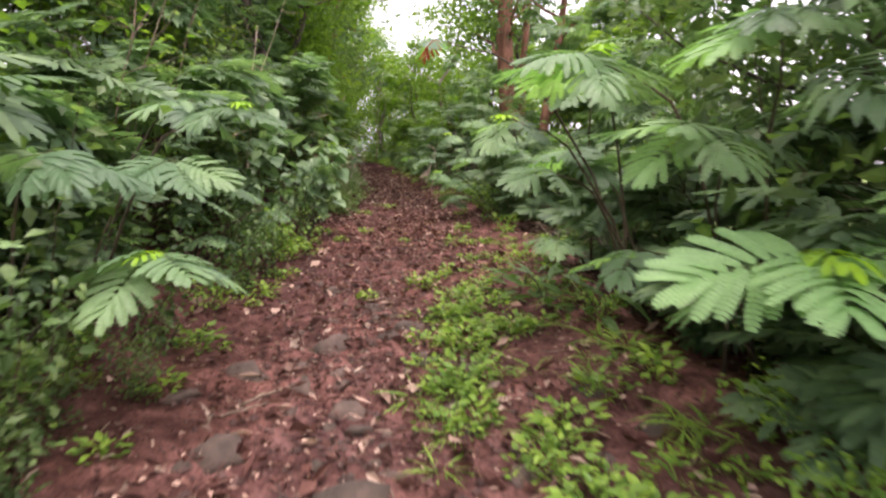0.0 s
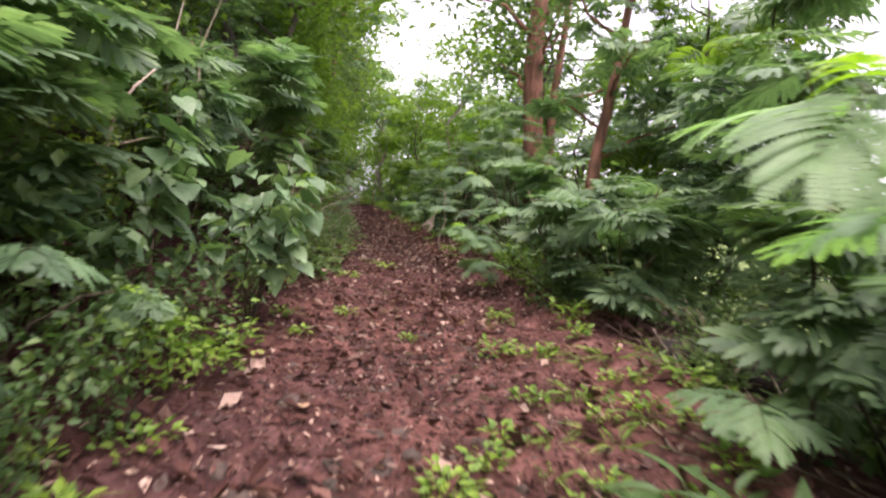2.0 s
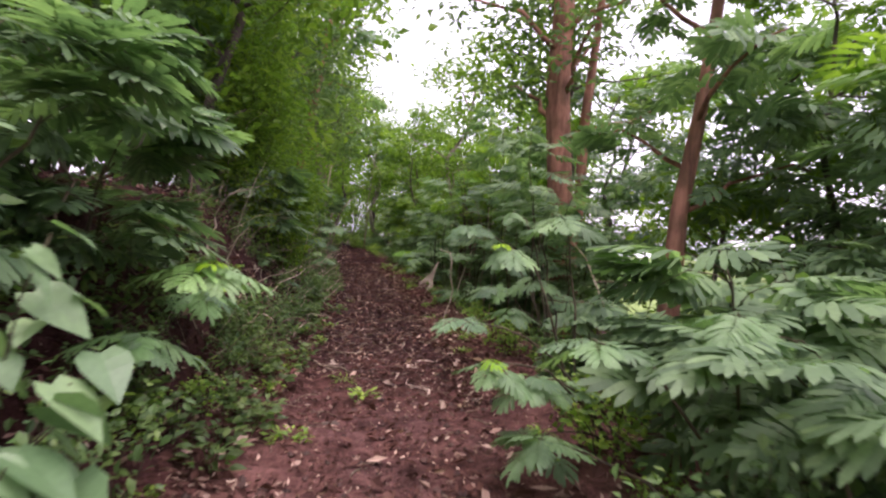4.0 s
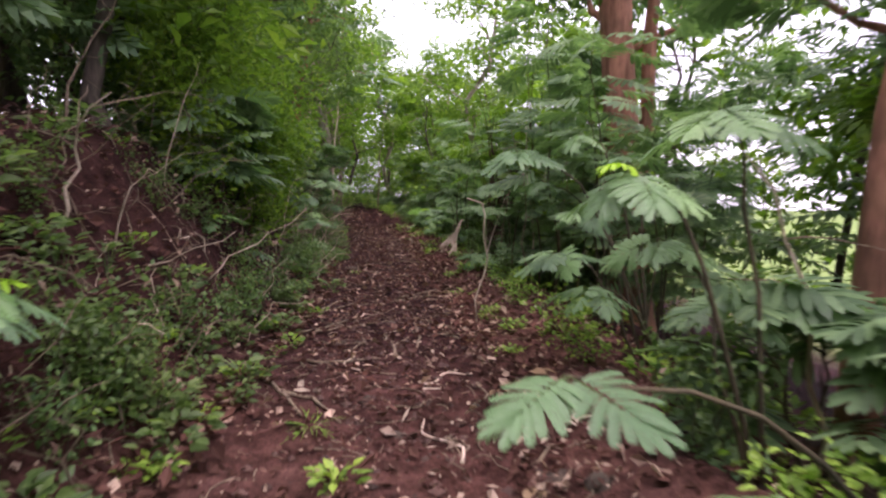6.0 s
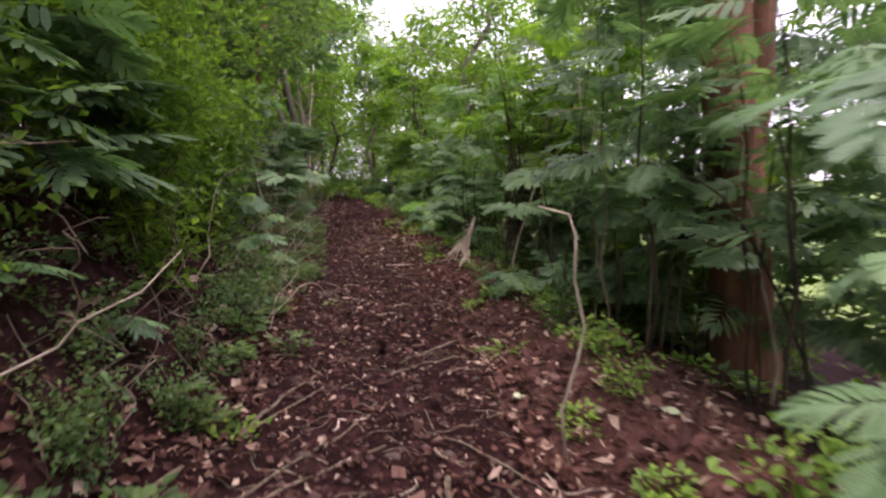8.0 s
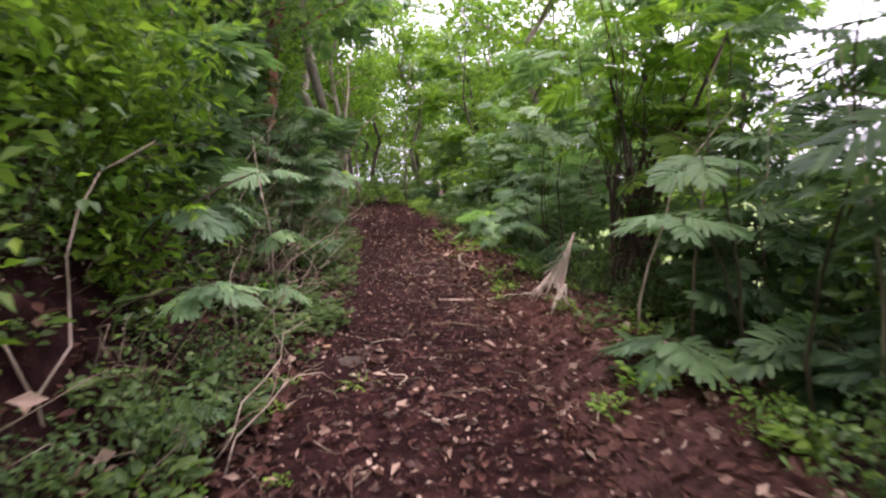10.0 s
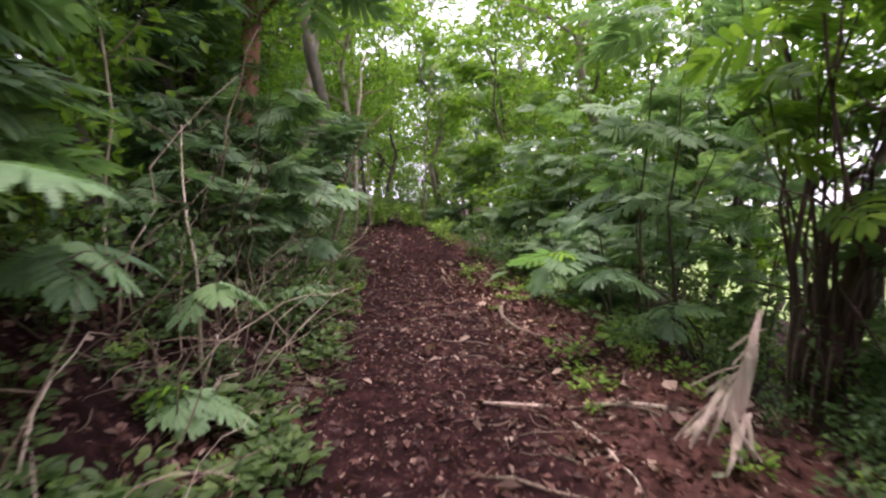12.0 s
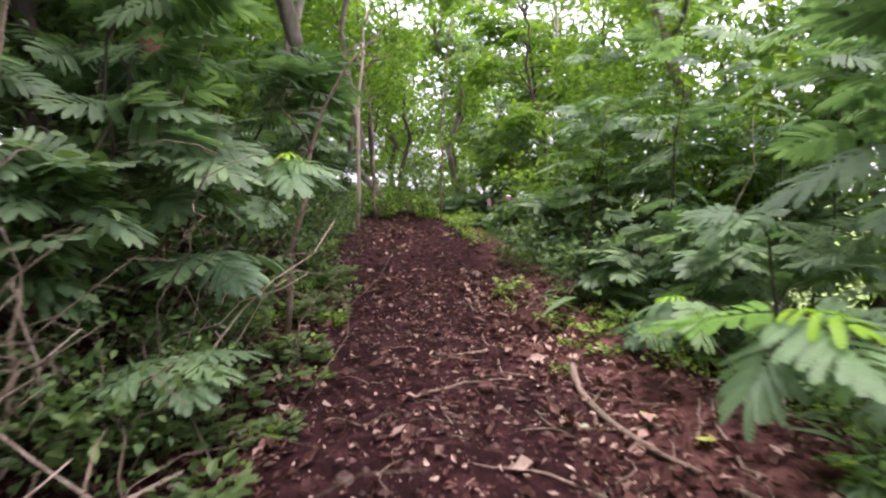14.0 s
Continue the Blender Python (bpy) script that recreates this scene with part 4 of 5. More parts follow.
for k in range(26):
    y = RNG.uniform(2.2, 5.6)
    set_herb(RNG.choice((0, 2, 2, 3)), 0.12 + RNG.gauss(0, 0.16), y, RNG.uniform(0.6, 1.0))
for k in range(95):
    # low herbs that creep over the earth at the bank's foot
    y = RNG.uniform(16.5, 26) if k < 80 else RNG.uniform(9.5, 16.5)
    set_herb(RNG.choice((5, 5, 5, 2)), trail_x(y) - trail_half(y) - RNG.uniform(-0.15, 0.9), y, RNG.uniform(0.45, 0.9))
for k in range(24):
    y = RNG.uniform(2.2, 5.8)
    set_herb(RNG.choice((1, 3, 3, 0)), 0.16 + RNG.gauss(0, 0.13), y, RNG.uniform(0.5, 0.85))
for k in range(34):
    y = RNG.uniform(1.4, 6.5)
    set_herb(RNG.choice((3, 3, 3, 0, 2)), trail_x(y) + trail_half(y) + RNG.uniform(-0.2, 0.45), y, RNG.uniform(0.7, 1.2))
for k in range(60):
    y = RNG.uniform(14.5, 25)
    set_herb(RNG.choice((0, 1, 1, 2, 4)), trail_x(y) + trail_half(y) + RNG.uniform(0.3, 2.0), y, RNG.uniform(0.8, 1.5))
for k in range(130):
    y = RNG.uniform(8.0, 26)
    set_herb(RNG.choice((5, 5, 5, 2, 0)), trail_x(y) - trail_half(y) - RNG.uniform(-0.05, 1.6), y, RNG.uniform(0.5, 1.1))
for k in range(150):
    y = RNG.uniform(1.0, 27)
    side = RNG.choice((-1, -1, 1))
    set_herb(RNG.choice((0, 1, 2, 2, 3) if y < 9 or side > 0 else (5, 5, 2)), trail_x(y) + side * (trail_half(y) + RNG.uniform(-0.02, 0.9)), y, RNG.uniform(0.6, 1.15))


for x, y, i, size in ((-0.45, 18.9, 1, 0.7), (-0.2, 18.6, 5, 0.8), (0.1, 18.8, 1, 0.9), (0.3, 18.4, 5, 0.9), (0.0, 18.3, 2, 1.0), (0.5, 18.9, 1, 1.0), (0.6, 19.3, 5, 0.9), (-0.5, 19.3, 2, 0.8), (0.15, 19.2, 5, 0.7), (0.75, 18.5, 1, 1.0), (-0.05, 19.25, 2, 0.8),
                      (0.4, 18.1, 2, 1.1), (-0.3, 20.0, 2, 0.9), (-0.35, 18.2, 5, 0.7)):
    plant("herb%d" % i, HERBS[i], HERB_LABELS[i], "herb", "herbs on the path", x, y, size, RNG.random() * 6.3)


# ---- stones ----
def stone_mesh(seed):
    bm = bmesh.new()
    bmesh.ops.create_icosphere(bm, subdivisions=2, radius=1.0)
    off = Vector((seed * 3.1, seed * 1.7, 0))
    for v in bm.verts:
        v.co *= 1 + 0.55 * noise.noise(v.co * 1.1 + off) + 0.22 * noise.noise(v.co * 2.6 + off)
        v.co.z *= 0.62
    me = bpy.data.meshes.new("stone")
    bm.to_mesh(me)
    bm.free()
    me.materials.append(STONE)
    me.polygons.foreach_set("use_smooth", [True] * len(me.polygons))
    return me


STONES = [stone_mesh(k + 1) for k in range(6)]


def set_stone(x, y, r, rng):
    ob = new("stone", rng.choice(STONES))
    ob.matrix_basis = Matrix.Translation(on_ground(x, y, -0.30 * r)) @ Euler((rng.gauss(0, 0.2), rng.gauss(0, 0.2), rng.random() * 6.3)).to_matrix().to_4x4() @ Matrix.Diagonal((r, r * rng.uniform(0.7, 1.1), r * rng.uniform(0.6, 1.0), 1))
    tagged(ob, "rough brown stone half sunk in the soil", "stone", "stones on the path")


rng = random.Random(3)
for x, y, r in ((-0.22, 2.25, 0.07), (0.3, 2.2, 0.08), (0.95, 2.45, 0.09), (-1.35, 2.9, 0.13), (-0.75, 3.0, 0.12), (-0.1, 3.4, 0.10), (-0.7, 3.6, 0.13), (-0.5, 4.4, 0.12), (-1.5, 3.6, 0.11), (0.25, 1.9, 0.07), (-0.38, 2.02, 0.19), (0.22, 1.98, 0.12), (-0.95, 2.35, 0.15), (-1.1, 3.15, 0.16), (0.75, 2.9, 0.13), (-0.45, 2.75, 0.14), (-0.2, 3.9, 0.15),
                (0.15, 10.6, 0.09), (-0.02, 10.7, 0.07), (-1.1, 10.0, 0.10), (0.35, 11.2, 0.09), (-0.75, 11.2, 0.06), (-0.9, 12.9, 0.05), (-2.9, 20.0, 0.12), (-2.2, 17.9, 0.12)):
    set_stone(x, y, r, rng)
for k in range(40):
    y = rng.uniform(1.6, 6.5)
    set_stone(trail_x(y) + rng.gauss(0, 0.5) * trail_half(y), y, rng.uniform(0.045, 0.10), rng)
for k in range(150):
    y = rng.uniform(1.2, 7) if k < 100 else rng.uniform(7, 22)
    set_stone(trail_x(y) + rng.gauss(0, 0.55) * trail_half(y), y, rng.uniform(0.015, 0.055), rng)


def gravel():
    rng = random.Random(21)
    g = Geo()
    ico = [(0, 0, 0.7), (1, 0, 0), (0, 1, 0), (-1, 0, 0), (0, -1, 0), (0, 0, -0.6)]
    faces = [(0, 1, 2), (0, 2, 3), (0, 3, 4), (0, 4, 1), (5, 2, 1), (5, 3, 2), (5, 4, 3), (5, 1, 4)]
    for k in range(11000):
        y = rng.uniform(0.8, 8) if k % 4 else rng.uniform(8, 24)
        x = trail_x(y) + rng.gauss(0, 0.6) * trail_half(y)
        r = rng.uniform(0.004, 0.013) if k % 6 else rng.uniform(0.013, 0.034)
        p = on_ground(x, y, 0.25 * r)
        g.add([(p.x + a * r * rng.uniform(0.7, 1.3), p.y + b * r * rng.uniform(0.7, 1.3), p.z + c * r) for a, b, c in ico], faces)
    tagged(new("gravel", g.mesh("gravel", PEBBLE)), "small brown pebbles and soil crumbs on the path", "gravel", kind="stuff")


gravel()


# ---- twigs, roots and dead wood ----
def stick(points, r, name="twig", material=TWIG, label="thin dry brown twig lying on the path", group="twigs on the path"):
    g = Geo()
    n = len(points) - 1
    g.tube(points, [r * (1 - 0.55 * i / n) for i in range(n + 1)], 6, 0.2)
    return tagged(new(name, g.mesh(name, material, True)), label, "twig", group)


def lying(a, b, r, bend, rng, name="twig", label="thin dry brown twig lying on the path", wood=None):
    n = 7
    pts = []
    side = Vector((-(b[1] - a[1]), b[0] - a[0], 0)) * bend
    for i in range(n + 1):
        t = i / n
        x, y = a[0] + (b[0] - a[0]) * t + side.x * math.sin(math.pi * t) + rng.gauss(0, 0.008), a[1] + (b[1] - a[1]) * t + side.y * math.sin(math.pi * t) + rng.gauss(0, 0.008)
        pts.append(on_ground(x, y, r * 0.9))
    stick(pts, r, name, wood or TWIG, label)


rng = random.Random(8)
for a, b, r, bend in (((-1.05, 2.75), (-0.75, 3.0), 0.012, 0.0), ((-1.1, 2.6), (-0.85, 2.75), 0.01, 0.1), ((-1.55, 11.75), (-1.05, 11.2), 0.014, 0.1), ((-1.5, 12.3), (-1.0, 12.5), 0.012, 0.0), ((-1.7, 13.1), (-1.1, 13.9), 0.010, 0.05),
                      ((-1.9, 13.0), (-1.2, 14.5), 0.010, -0.04), ((-1.2, 15.0), (-0.5, 15.3), 0.012, 0.12), ((-0.9, 12.6), (-0.85, 13.2), 0.012, 0.1), ((-1.3, 12.7), (-1.25, 13.2), 0.009, -0.2), ((-2.09, 13.0), (-1.59, 14.74), 0.013, 0.03), ((-0.79, 13.53), (-0.77, 12.72), 0.014, 0.04), ((-1.12, 15.25), (-0.45, 15.9), 0.013, 0.1), ((-1.9, 12.14), (-1.29, 11.32), 0.016, 0.06), ((-1.88, 14.0), (-1.66, 15.0), 0.014, 0.02), ((-2.45, 23.07), (-2.1, 23.1), 0.012, 0.1),
                      ((-1.25, 20.8), (-0.95, 20.1), 0.010, 0.05), ((-2.5, 22.3), (-1.9, 22.6), 0.012, 0.1), ((-1.7, 19.1), (-1.0, 18.7), 0.014, 0.0), ((-0.5, 13.2), (-0.3, 12.5), 0.008, 0.2), ((-0.9, 14.1), (-0.2, 12.3), 0.009, 0.12)):
    lying(a, b, r, bend, rng)
for a, b, r, bend in (((-0.52, 19.6), (-1.68, 20.02), 0.019, -0.08), ((-1.16, 19.7), (-0.92, 18.88), 0.013, 0.04)):
    lying(a, b, r, bend, rng, "bare_branch", "pale bare branch lying across the path edge", PALEWOOD)
lying((-1.54, 22.75), (-1.16, 21.4), 0.026, -0.08, rng, "fallen_branch", "brown fallen branch lying along the path edge")
lying((-1.20, 21.5), (-0.72, 20.3), 0.016, 0.05, rng, "fallen_branch", "brown fallen branch lying along the path edge")
for k in range(22):
    # sinuous bare rootlets on the trodden soil
    y = rng.uniform(10.8, 14.6) if k < 15 else rng.uniform(15, 22)
    x = trail_x(y) + rng.uniform(-0.75, 0.75) * trail_half(y)
    a, l = rng.random() * 6.3, rng.uniform(0.25, 0.6)
    ph = rng.random() * 6
    pts = []
    for i in range(10):
        t = i / 9
        w = 0.05 * math.sin(ph + t * 8)
        px, py = x + math.cos(a) * l * t - math.sin(a) * w, y + math.sin(a) * l * t + math.cos(a) * w
        pts.append(on_ground(px, py, 0.006))
    stick(pts, rng.uniform(0.006, 0.010), "rootlet", PALEWOOD if k % 2 else TWIG, "sinuous pale rootlet lying on the trodden soil", "rootlets on the path")
for k in range(60):
    y = rng.uniform(1.5, 24)
    x = trail_x(y) + rng.gauss(0, 0.7) * trail_half(y)
    a, l = rng.random() * 6.3, rng.uniform(0.08, 0.4)
    lying((x, y), (x + math.cos(a) * l, y + math.sin(a) * l), rng.uniform(0.003, 0.008), rng.gauss(0, 0.12), rng)

for k in range(70):
    # dry reddish twigs and stalks heaped along the path's lower edge
    y = rng.uniform(18.6, 25.5)
    x = trail_x(y) + trail_half(y) + rng.uniform(-0.28, 0.45)
    a, l = rng.gauss(1.9, 0.55), rng.uniform(0.15, 0.75)
    lying((x, y), (x + math.cos(a) * l, y + math.sin(a) * l), rng.uniform(0.004, 0.012), rng.gauss(0, 0.1), rng)
def fine_twigs():
    """Short dry fibres on the trodden soil and thin twigs over the bank."""
    rng = random.Random(88)
    g = Geo()
    for k in range(420):
        if k < 230:
            y = rng.uniform(9.8, 16) if k < 150 else rng.uniform(16, 25)
            x, l = trail_x(y) + rng.uniform(-1, 1) * trail_half(y), rng.uniform(0.06, 0.28)
        elif k < 330:
            y = rng.uniform(9.5, 25)
            x, l = trail_x(y) - trail_half(y) - rng.uniform(0.1, 1.6), rng.uniform(0.2, 0.7)
        else:
            y = rng.uniform(1.5, 9.5)
            x, l = trail_x(y) + rng.uniform(-1.2, 1.2) * trail_half(y), rng.uniform(0.06, 0.25)
        a, r, bow = rng.random() * 6.3, rng.uniform(0.003, 0.006), rng.gauss(0, 0.15)
        pts = []
        for i in range(6):
            t = i / 5
            w = bow * l * math.sin(math.pi * t)
            pts.append(on_ground(x + math.cos(a) * l * t - math.sin(a) * w, y + math.sin(a) * l * t + math.cos(a) * w, r * 0.9))
        g.tube(pts, [r * (1 - 0.1 * i) for i in range(6)], 4)
    tagged(new("fine_twigs", g.mesh("fine_twigs", TWIG, True)), "fine dry twigs and fibres strewn over the soil", "twig litter", kind="stuff")


fine_twigs()
stick([on_ground(-0.25, 13.62, -0.03), (-0.27, 13.62, 0.92), (-0.19, 13.65, 1.15), (-0.16, 13.66, 1.3), (-0.20, 13.68, 1.5), (-0.19, 13.7, 1.7), (-0.22, 13.7, 1.8), (-0.36, 13.7, 1.84)], 0.0085, "dry_vine", PALEWOOD, "pale bare dry vine stem standing at the path edge", "")
def dead_stem(x, y, height, lean_x, lean_y, r, rng):
    """A bare thin stem that rises from the ground and bows over, with two or three bare twigs."""
    root = new("dead_stem")
    foot = on_ground(x, y)
    root.matrix_basis = Matrix.Translation(foot)
    line = [Vector((lean_x * t ** 1.8 + rng.gauss(0, 0.03) * (t > 0), lean_y * t ** 1.8 + rng.gauss(0, 0.03) * (t > 0), -0.06 + height * (t - 0.12 * t ** 4))) for t in (0, 0.14, 0.28, 0.42, 0.56, 0.7, 0.85, 1.0)]
    g = Geo()
    g.tube(line, [r * (1 - 0.11 * i) for i in range(8)], 6, 0.3)
    part("stem", g, PALEWOOD if rng.random() < 0.5 else TWIG, root, "", True)
    for k in range(3):
        p = line[rng.randint(3, 6)]
        g = Geo()
        g.tube(bent(p, p + random_way(rng, 0.3) * rng.uniform(0.25, 0.6), 0.02, 4, 0.02, rng), [r * 0.45, r * 0.4, r * 0.3, r * 0.2, r * 0.12], 4)
        part("twig", g, TWIG, root, "", True)
    tagged(root, "bare thin dead stem standing among the leaves", "dead stem", "dead stems")


rng = random.Random(31)
for x, y, h, lx, ly, r in ((-2.5, 6.3, 1.5, 0.5, 0.2, 0.022), (-2.3, 7.0, 2.4, 0.2, 0.0, 0.012), (-2.6, 5.6, 2.6, 0.7, -0.3, 0.012), (-2.7, 4.9, 2.7, 0.8, 0.2, 0.011), (-2.5, 4.2, 2.6, 0.6, 0.4, 0.010), (-2.9, 5.2, 2.9, 0.5, 0.5, 0.014),
                           (-2.4, 7.8, 2.8, 0.6, -0.5, 0.012), (-3.3, 19.6, 1.9, -0.3, 0.4, 0.014), (-3.9, 21.0, 2.6, 0.2, 0.5, 0.016), (-3.6, 20.4, 1.4, 0.5, -0.4, 0.010), (-3.8, 18.2, 2.4, 0.5, 0.3, 0.011), (-4.1, 19.9, 2.6, 0.4, -0.3, 0.013),
                           (-3.1, 12.2, 1.2, 0.5, 0.1, 0.012), (-3.3, 19.9, 1.2, 0.5, 0.3, 0.007), (-3.5, 20.2, 1.5, 0.6, -0.3, 0.007), (-3.2, 20.8, 0.9, -0.4, 0.3, 0.006), (-3.6, 20.9, 1.3, 0.4, -0.5, 0.008), (-3.4, 21.3, 1.6, 0.5, -0.2, 0.007), (-3.9, 20.6, 2.2, 0.9, -0.2, 0.008), (-3.7, 19.4, 1.7, 0.6, 0.4, 0.007), (-3.4, 18.8, 1.1, 0.4, 0.4, 0.006), (-4.0, 22.3, 1.9, 0.7, -0.5, 0.008), (-2.9, 17.6, 1.2, 0.2, 0.5, 0.006), (-3.2, 14.6, 1.6, 0.5, 0.1, 0.007), (-2.8, 13.0, 1.2, 0.4, -0.2, 0.006), (-2.7, 15.6, 1.2, 0.3, 0.2, 0.007), (-2.6, 11.4, 0.8, 0.4, -0.2, 0.012), (-3.2, 13.5, 1.5, 0.3, 0.3, 0.010), (1.2, 10.9, 1.7, -0.5, -0.3, 0.014), (1.4, 14.9, 2.3, -0.3, 0.1, 0.012), (0.8, 15.6, 2.6, 0.2, 0.2, 0.012),
                           (0.6, 16.4, 2.6, -0.1, 0.3, 0.011), (0.4, 15.2, 2.2, -0.2, 0.0, 0.009), (0.3, 17.9, 2.5, 0.2, 0.1, 0.012), (1.0, 18.4, 2.8, 0.1, 0.1, 0.014), (-0.1, 24.2, 2.4, 0.2, 0.0, 0.014), (0.4, 22.8, 2.6, 0.3, 0.1, 0.014), (0.1, 18.6, 2.3, 0.9, 0.1, 0.012)):
    dead_stem(x, y, h, lx, ly, r, rng)


def ribbon(points, widths, thick):
    """A flat tapering strip with a little thickness, its flat side towards the path."""
    g = Geo()
    v, f = [], []
    for p, w in zip(points, widths):
        p = Vector(p)
        for sx, sy in ((-1, -1), (1, -1), (1, 1), (-1, 1)):
            v.append((p.x + sx * w, p.y + sy * thick + sx * w * 0.35, p.z))
    for i in range(len(points) - 1):
        for k in range(4):
            a, b = i * 4 + k, i * 4 + (k + 1) % 4
            f.append((a, b, b + 4, a + 4))
    f += [(3, 2, 1, 0), tuple(range(len(v) - 4, len(v)))]
    g.add(v, f)
    return g


def torn_stump(x, y):
    """A torn palm-leaf base: a hanging flat sheath that ends in splayed pale strips."""
    rng = random.Random(4)
    root = new("torn_dry_leaf_base")
    z = ground_z(x, y)
    root.matrix_basis = Matrix.Translation((x, y, z))
    part("sheath", ribbon([(0.17, 0.12, 0.68), (0.12, 0.06, 0.58), (0.08, 0.0, 0.48), (0.03, -0.02, 0.34), (0.0, -0.03, 0.20)], [0.008, 0.018, 0.034, 0.052, 0.045], 0.008), PALEWOOD, root)
    for k in range(17):
        # two bunches of strips: one thrown out sideways, one that hangs
        side = k < 9
        h = rng.uniform(0.26, 0.38) if side else rng.uniform(0.16, 0.26)
        x0 = rng.uniform(-0.05, 0.03) if side else rng.uniform(-0.02, 0.07)
        out = rng.uniform(-0.30, -0.08) if side else rng.uniform(-0.08, 0.15)
        low = rng.uniform(0.08, 0.20) if side else rng.uniform(-0.03, 0.08)
        w, dy = rng.uniform(0.006, 0.017), -rng.uniform(0.02, 0.14)
        part("strip", ribbon([(x0, -0.03, h), (x0 + (out - x0) * 0.4, -0.03 + dy * 0.5, h + (low - h) * 0.3), (x0 + (out - x0) * 0.75, -0.03 + dy, h + (low - h) * 0.68), (out, -0.03 + dy * 1.2, low)], [w, w * 1.2, w * 0.95, w * 0.35], 0.004), PALEWOOD, root)
    for k in range(7):
        # broken ends that stick out along the sheath
        h, l = rng.uniform(0.36, 0.58), rng.uniform(0.10, 0.26)
        x0 = 0.05 + (h - 0.38) * 0.45
        part("strip", ribbon([(x0, -0.01, h + 0.04), (x0 - l * 0.5, -0.03, h + 0.01), (x0 - l, -0.05, h - 0.05)], [0.011, 0.009, 0.003], 0.004), PALEWOOD, root)
    tagged(root, "torn pale dry palm-leaf base with splayed strips", "dead wood")


torn_stump(-0.50, 19.02)


def many_stemmed_tree(x, y):
    rng = random.Random(14)
    root = new("many_stemmed_tree")
    root.matrix_basis = Matrix.Translation((x, y, ground_z(x, y, False)))
    tips = []
    g = Geo()
    g.tube([(0.02, 0, -0.25), (0, 0, 0.02), (0.02, 0.0, 0.25), (0.05, 0, 0.5), (0.09, 0, 0.75), (0.13, 0, 0.95)], [0.26, 0.19, 0.15, 0.13, 0.09, 0.03], 24, 1.2)
    part("trunk", g, REDDARK, root, "dark fluted trunk base", True)
    for k in range(26):
        a = k * 2.4
        thick = k % 9 == 0
        r0 = rng.uniform(0.034, 0.045) if thick else rng.uniform(0.008, 0.022)
        d0 = rng.uniform(0.04, 0.20)
        p = Vector((math.cos(a) * d0, math.sin(a) * d0, rng.uniform(-0.1, 0.5)))
        wide = rng.uniform(0.05, 0.27)
        mid = Vector((math.cos(a) * wide + 0.05 + rng.gauss(0, 0.05), math.sin(a) * wide, rng.uniform(0.8, 1.4)))
        e = Vector((math.cos(a + rng.gauss(0, 0.5)) * rng.uniform(0.3, 1.2) + 0.25, math.sin(a) * rng.uniform(0.3, 0.9), rng.uniform(1.7, 3.7)))
        if k % 5 == 4:
            # broken short stems
            e = mid + Vector((rng.gauss(0, 0.12), rng.gauss(0, 0.1), rng.uniform(0.15, 0.5)))
        line = bent(p, mid, 0, 4, 0.022, rng) + bent(mid, e, 0.06, 5, 0.035, rng)[1:]
        g = Geo()
        g.tube(line, [r0 * (1.2 - 0.11 * i) for i in range(len(line))], 7, 0.5)
        part("stem", g, REDDARK, root, "", True)
        if k % 5 == 4:
            continue
        for q in range(2):
            s = line[rng.randint(4, 8)]
            w = s + random_way(rng, 0.4) * rng.uniform(0.3, 0.8)
            g = Geo()
            g.tube(bent(s, w, 0.03, 3, 0.02, rng), [0.009, 0.007, 0.005, 0.002], 4)
            part("twig", g, REDDARK, root, "", True)
            tips.append(w)
        tips = [q for q in tips + line[6:] if q.z > 1.7]
    # dry strips of dead leaf that hang in the bundle
    for k in range(7):
        a = 3.4 + rng.gauss(0, 0.7)
        q = Vector((math.cos(a) * 0.17, math.sin(a) * 0.15, rng.uniform(0.5, 1.15)))
        l = rng.uniform(0.2, 0.5)
        part("dry_strip", ribbon([q, q + Vector((-0.04, -0.02, -l * 0.5)), q + Vector((-0.05, -0.03, -l))], [0.010, 0.009, 0.003], 0.003), TWIG, root, "dry brown hanging strip")
    green = Geo()
    for k in range(110):
        c = rng.random() * 7
        s = rng.choice(tips) + Vector((rng.gauss(0, 0.35), rng.gauss(0, 0.35), rng.gauss(0.1, 0.25)))
        green.stamp(rng.choice(FRONDS), turn_to(s, (math.cos(c), math.sin(c), rng.uniform(-0.4, 0.2)), rng.gauss(0, 0.4), rng.uniform(0.8, 1.4)))
    part("crown", green, CANOPY, root)
    tagged(root, "dark many-stemmed small tree with feathery crown", "tree")


many_stemmed_tree(0.35, 19.9)


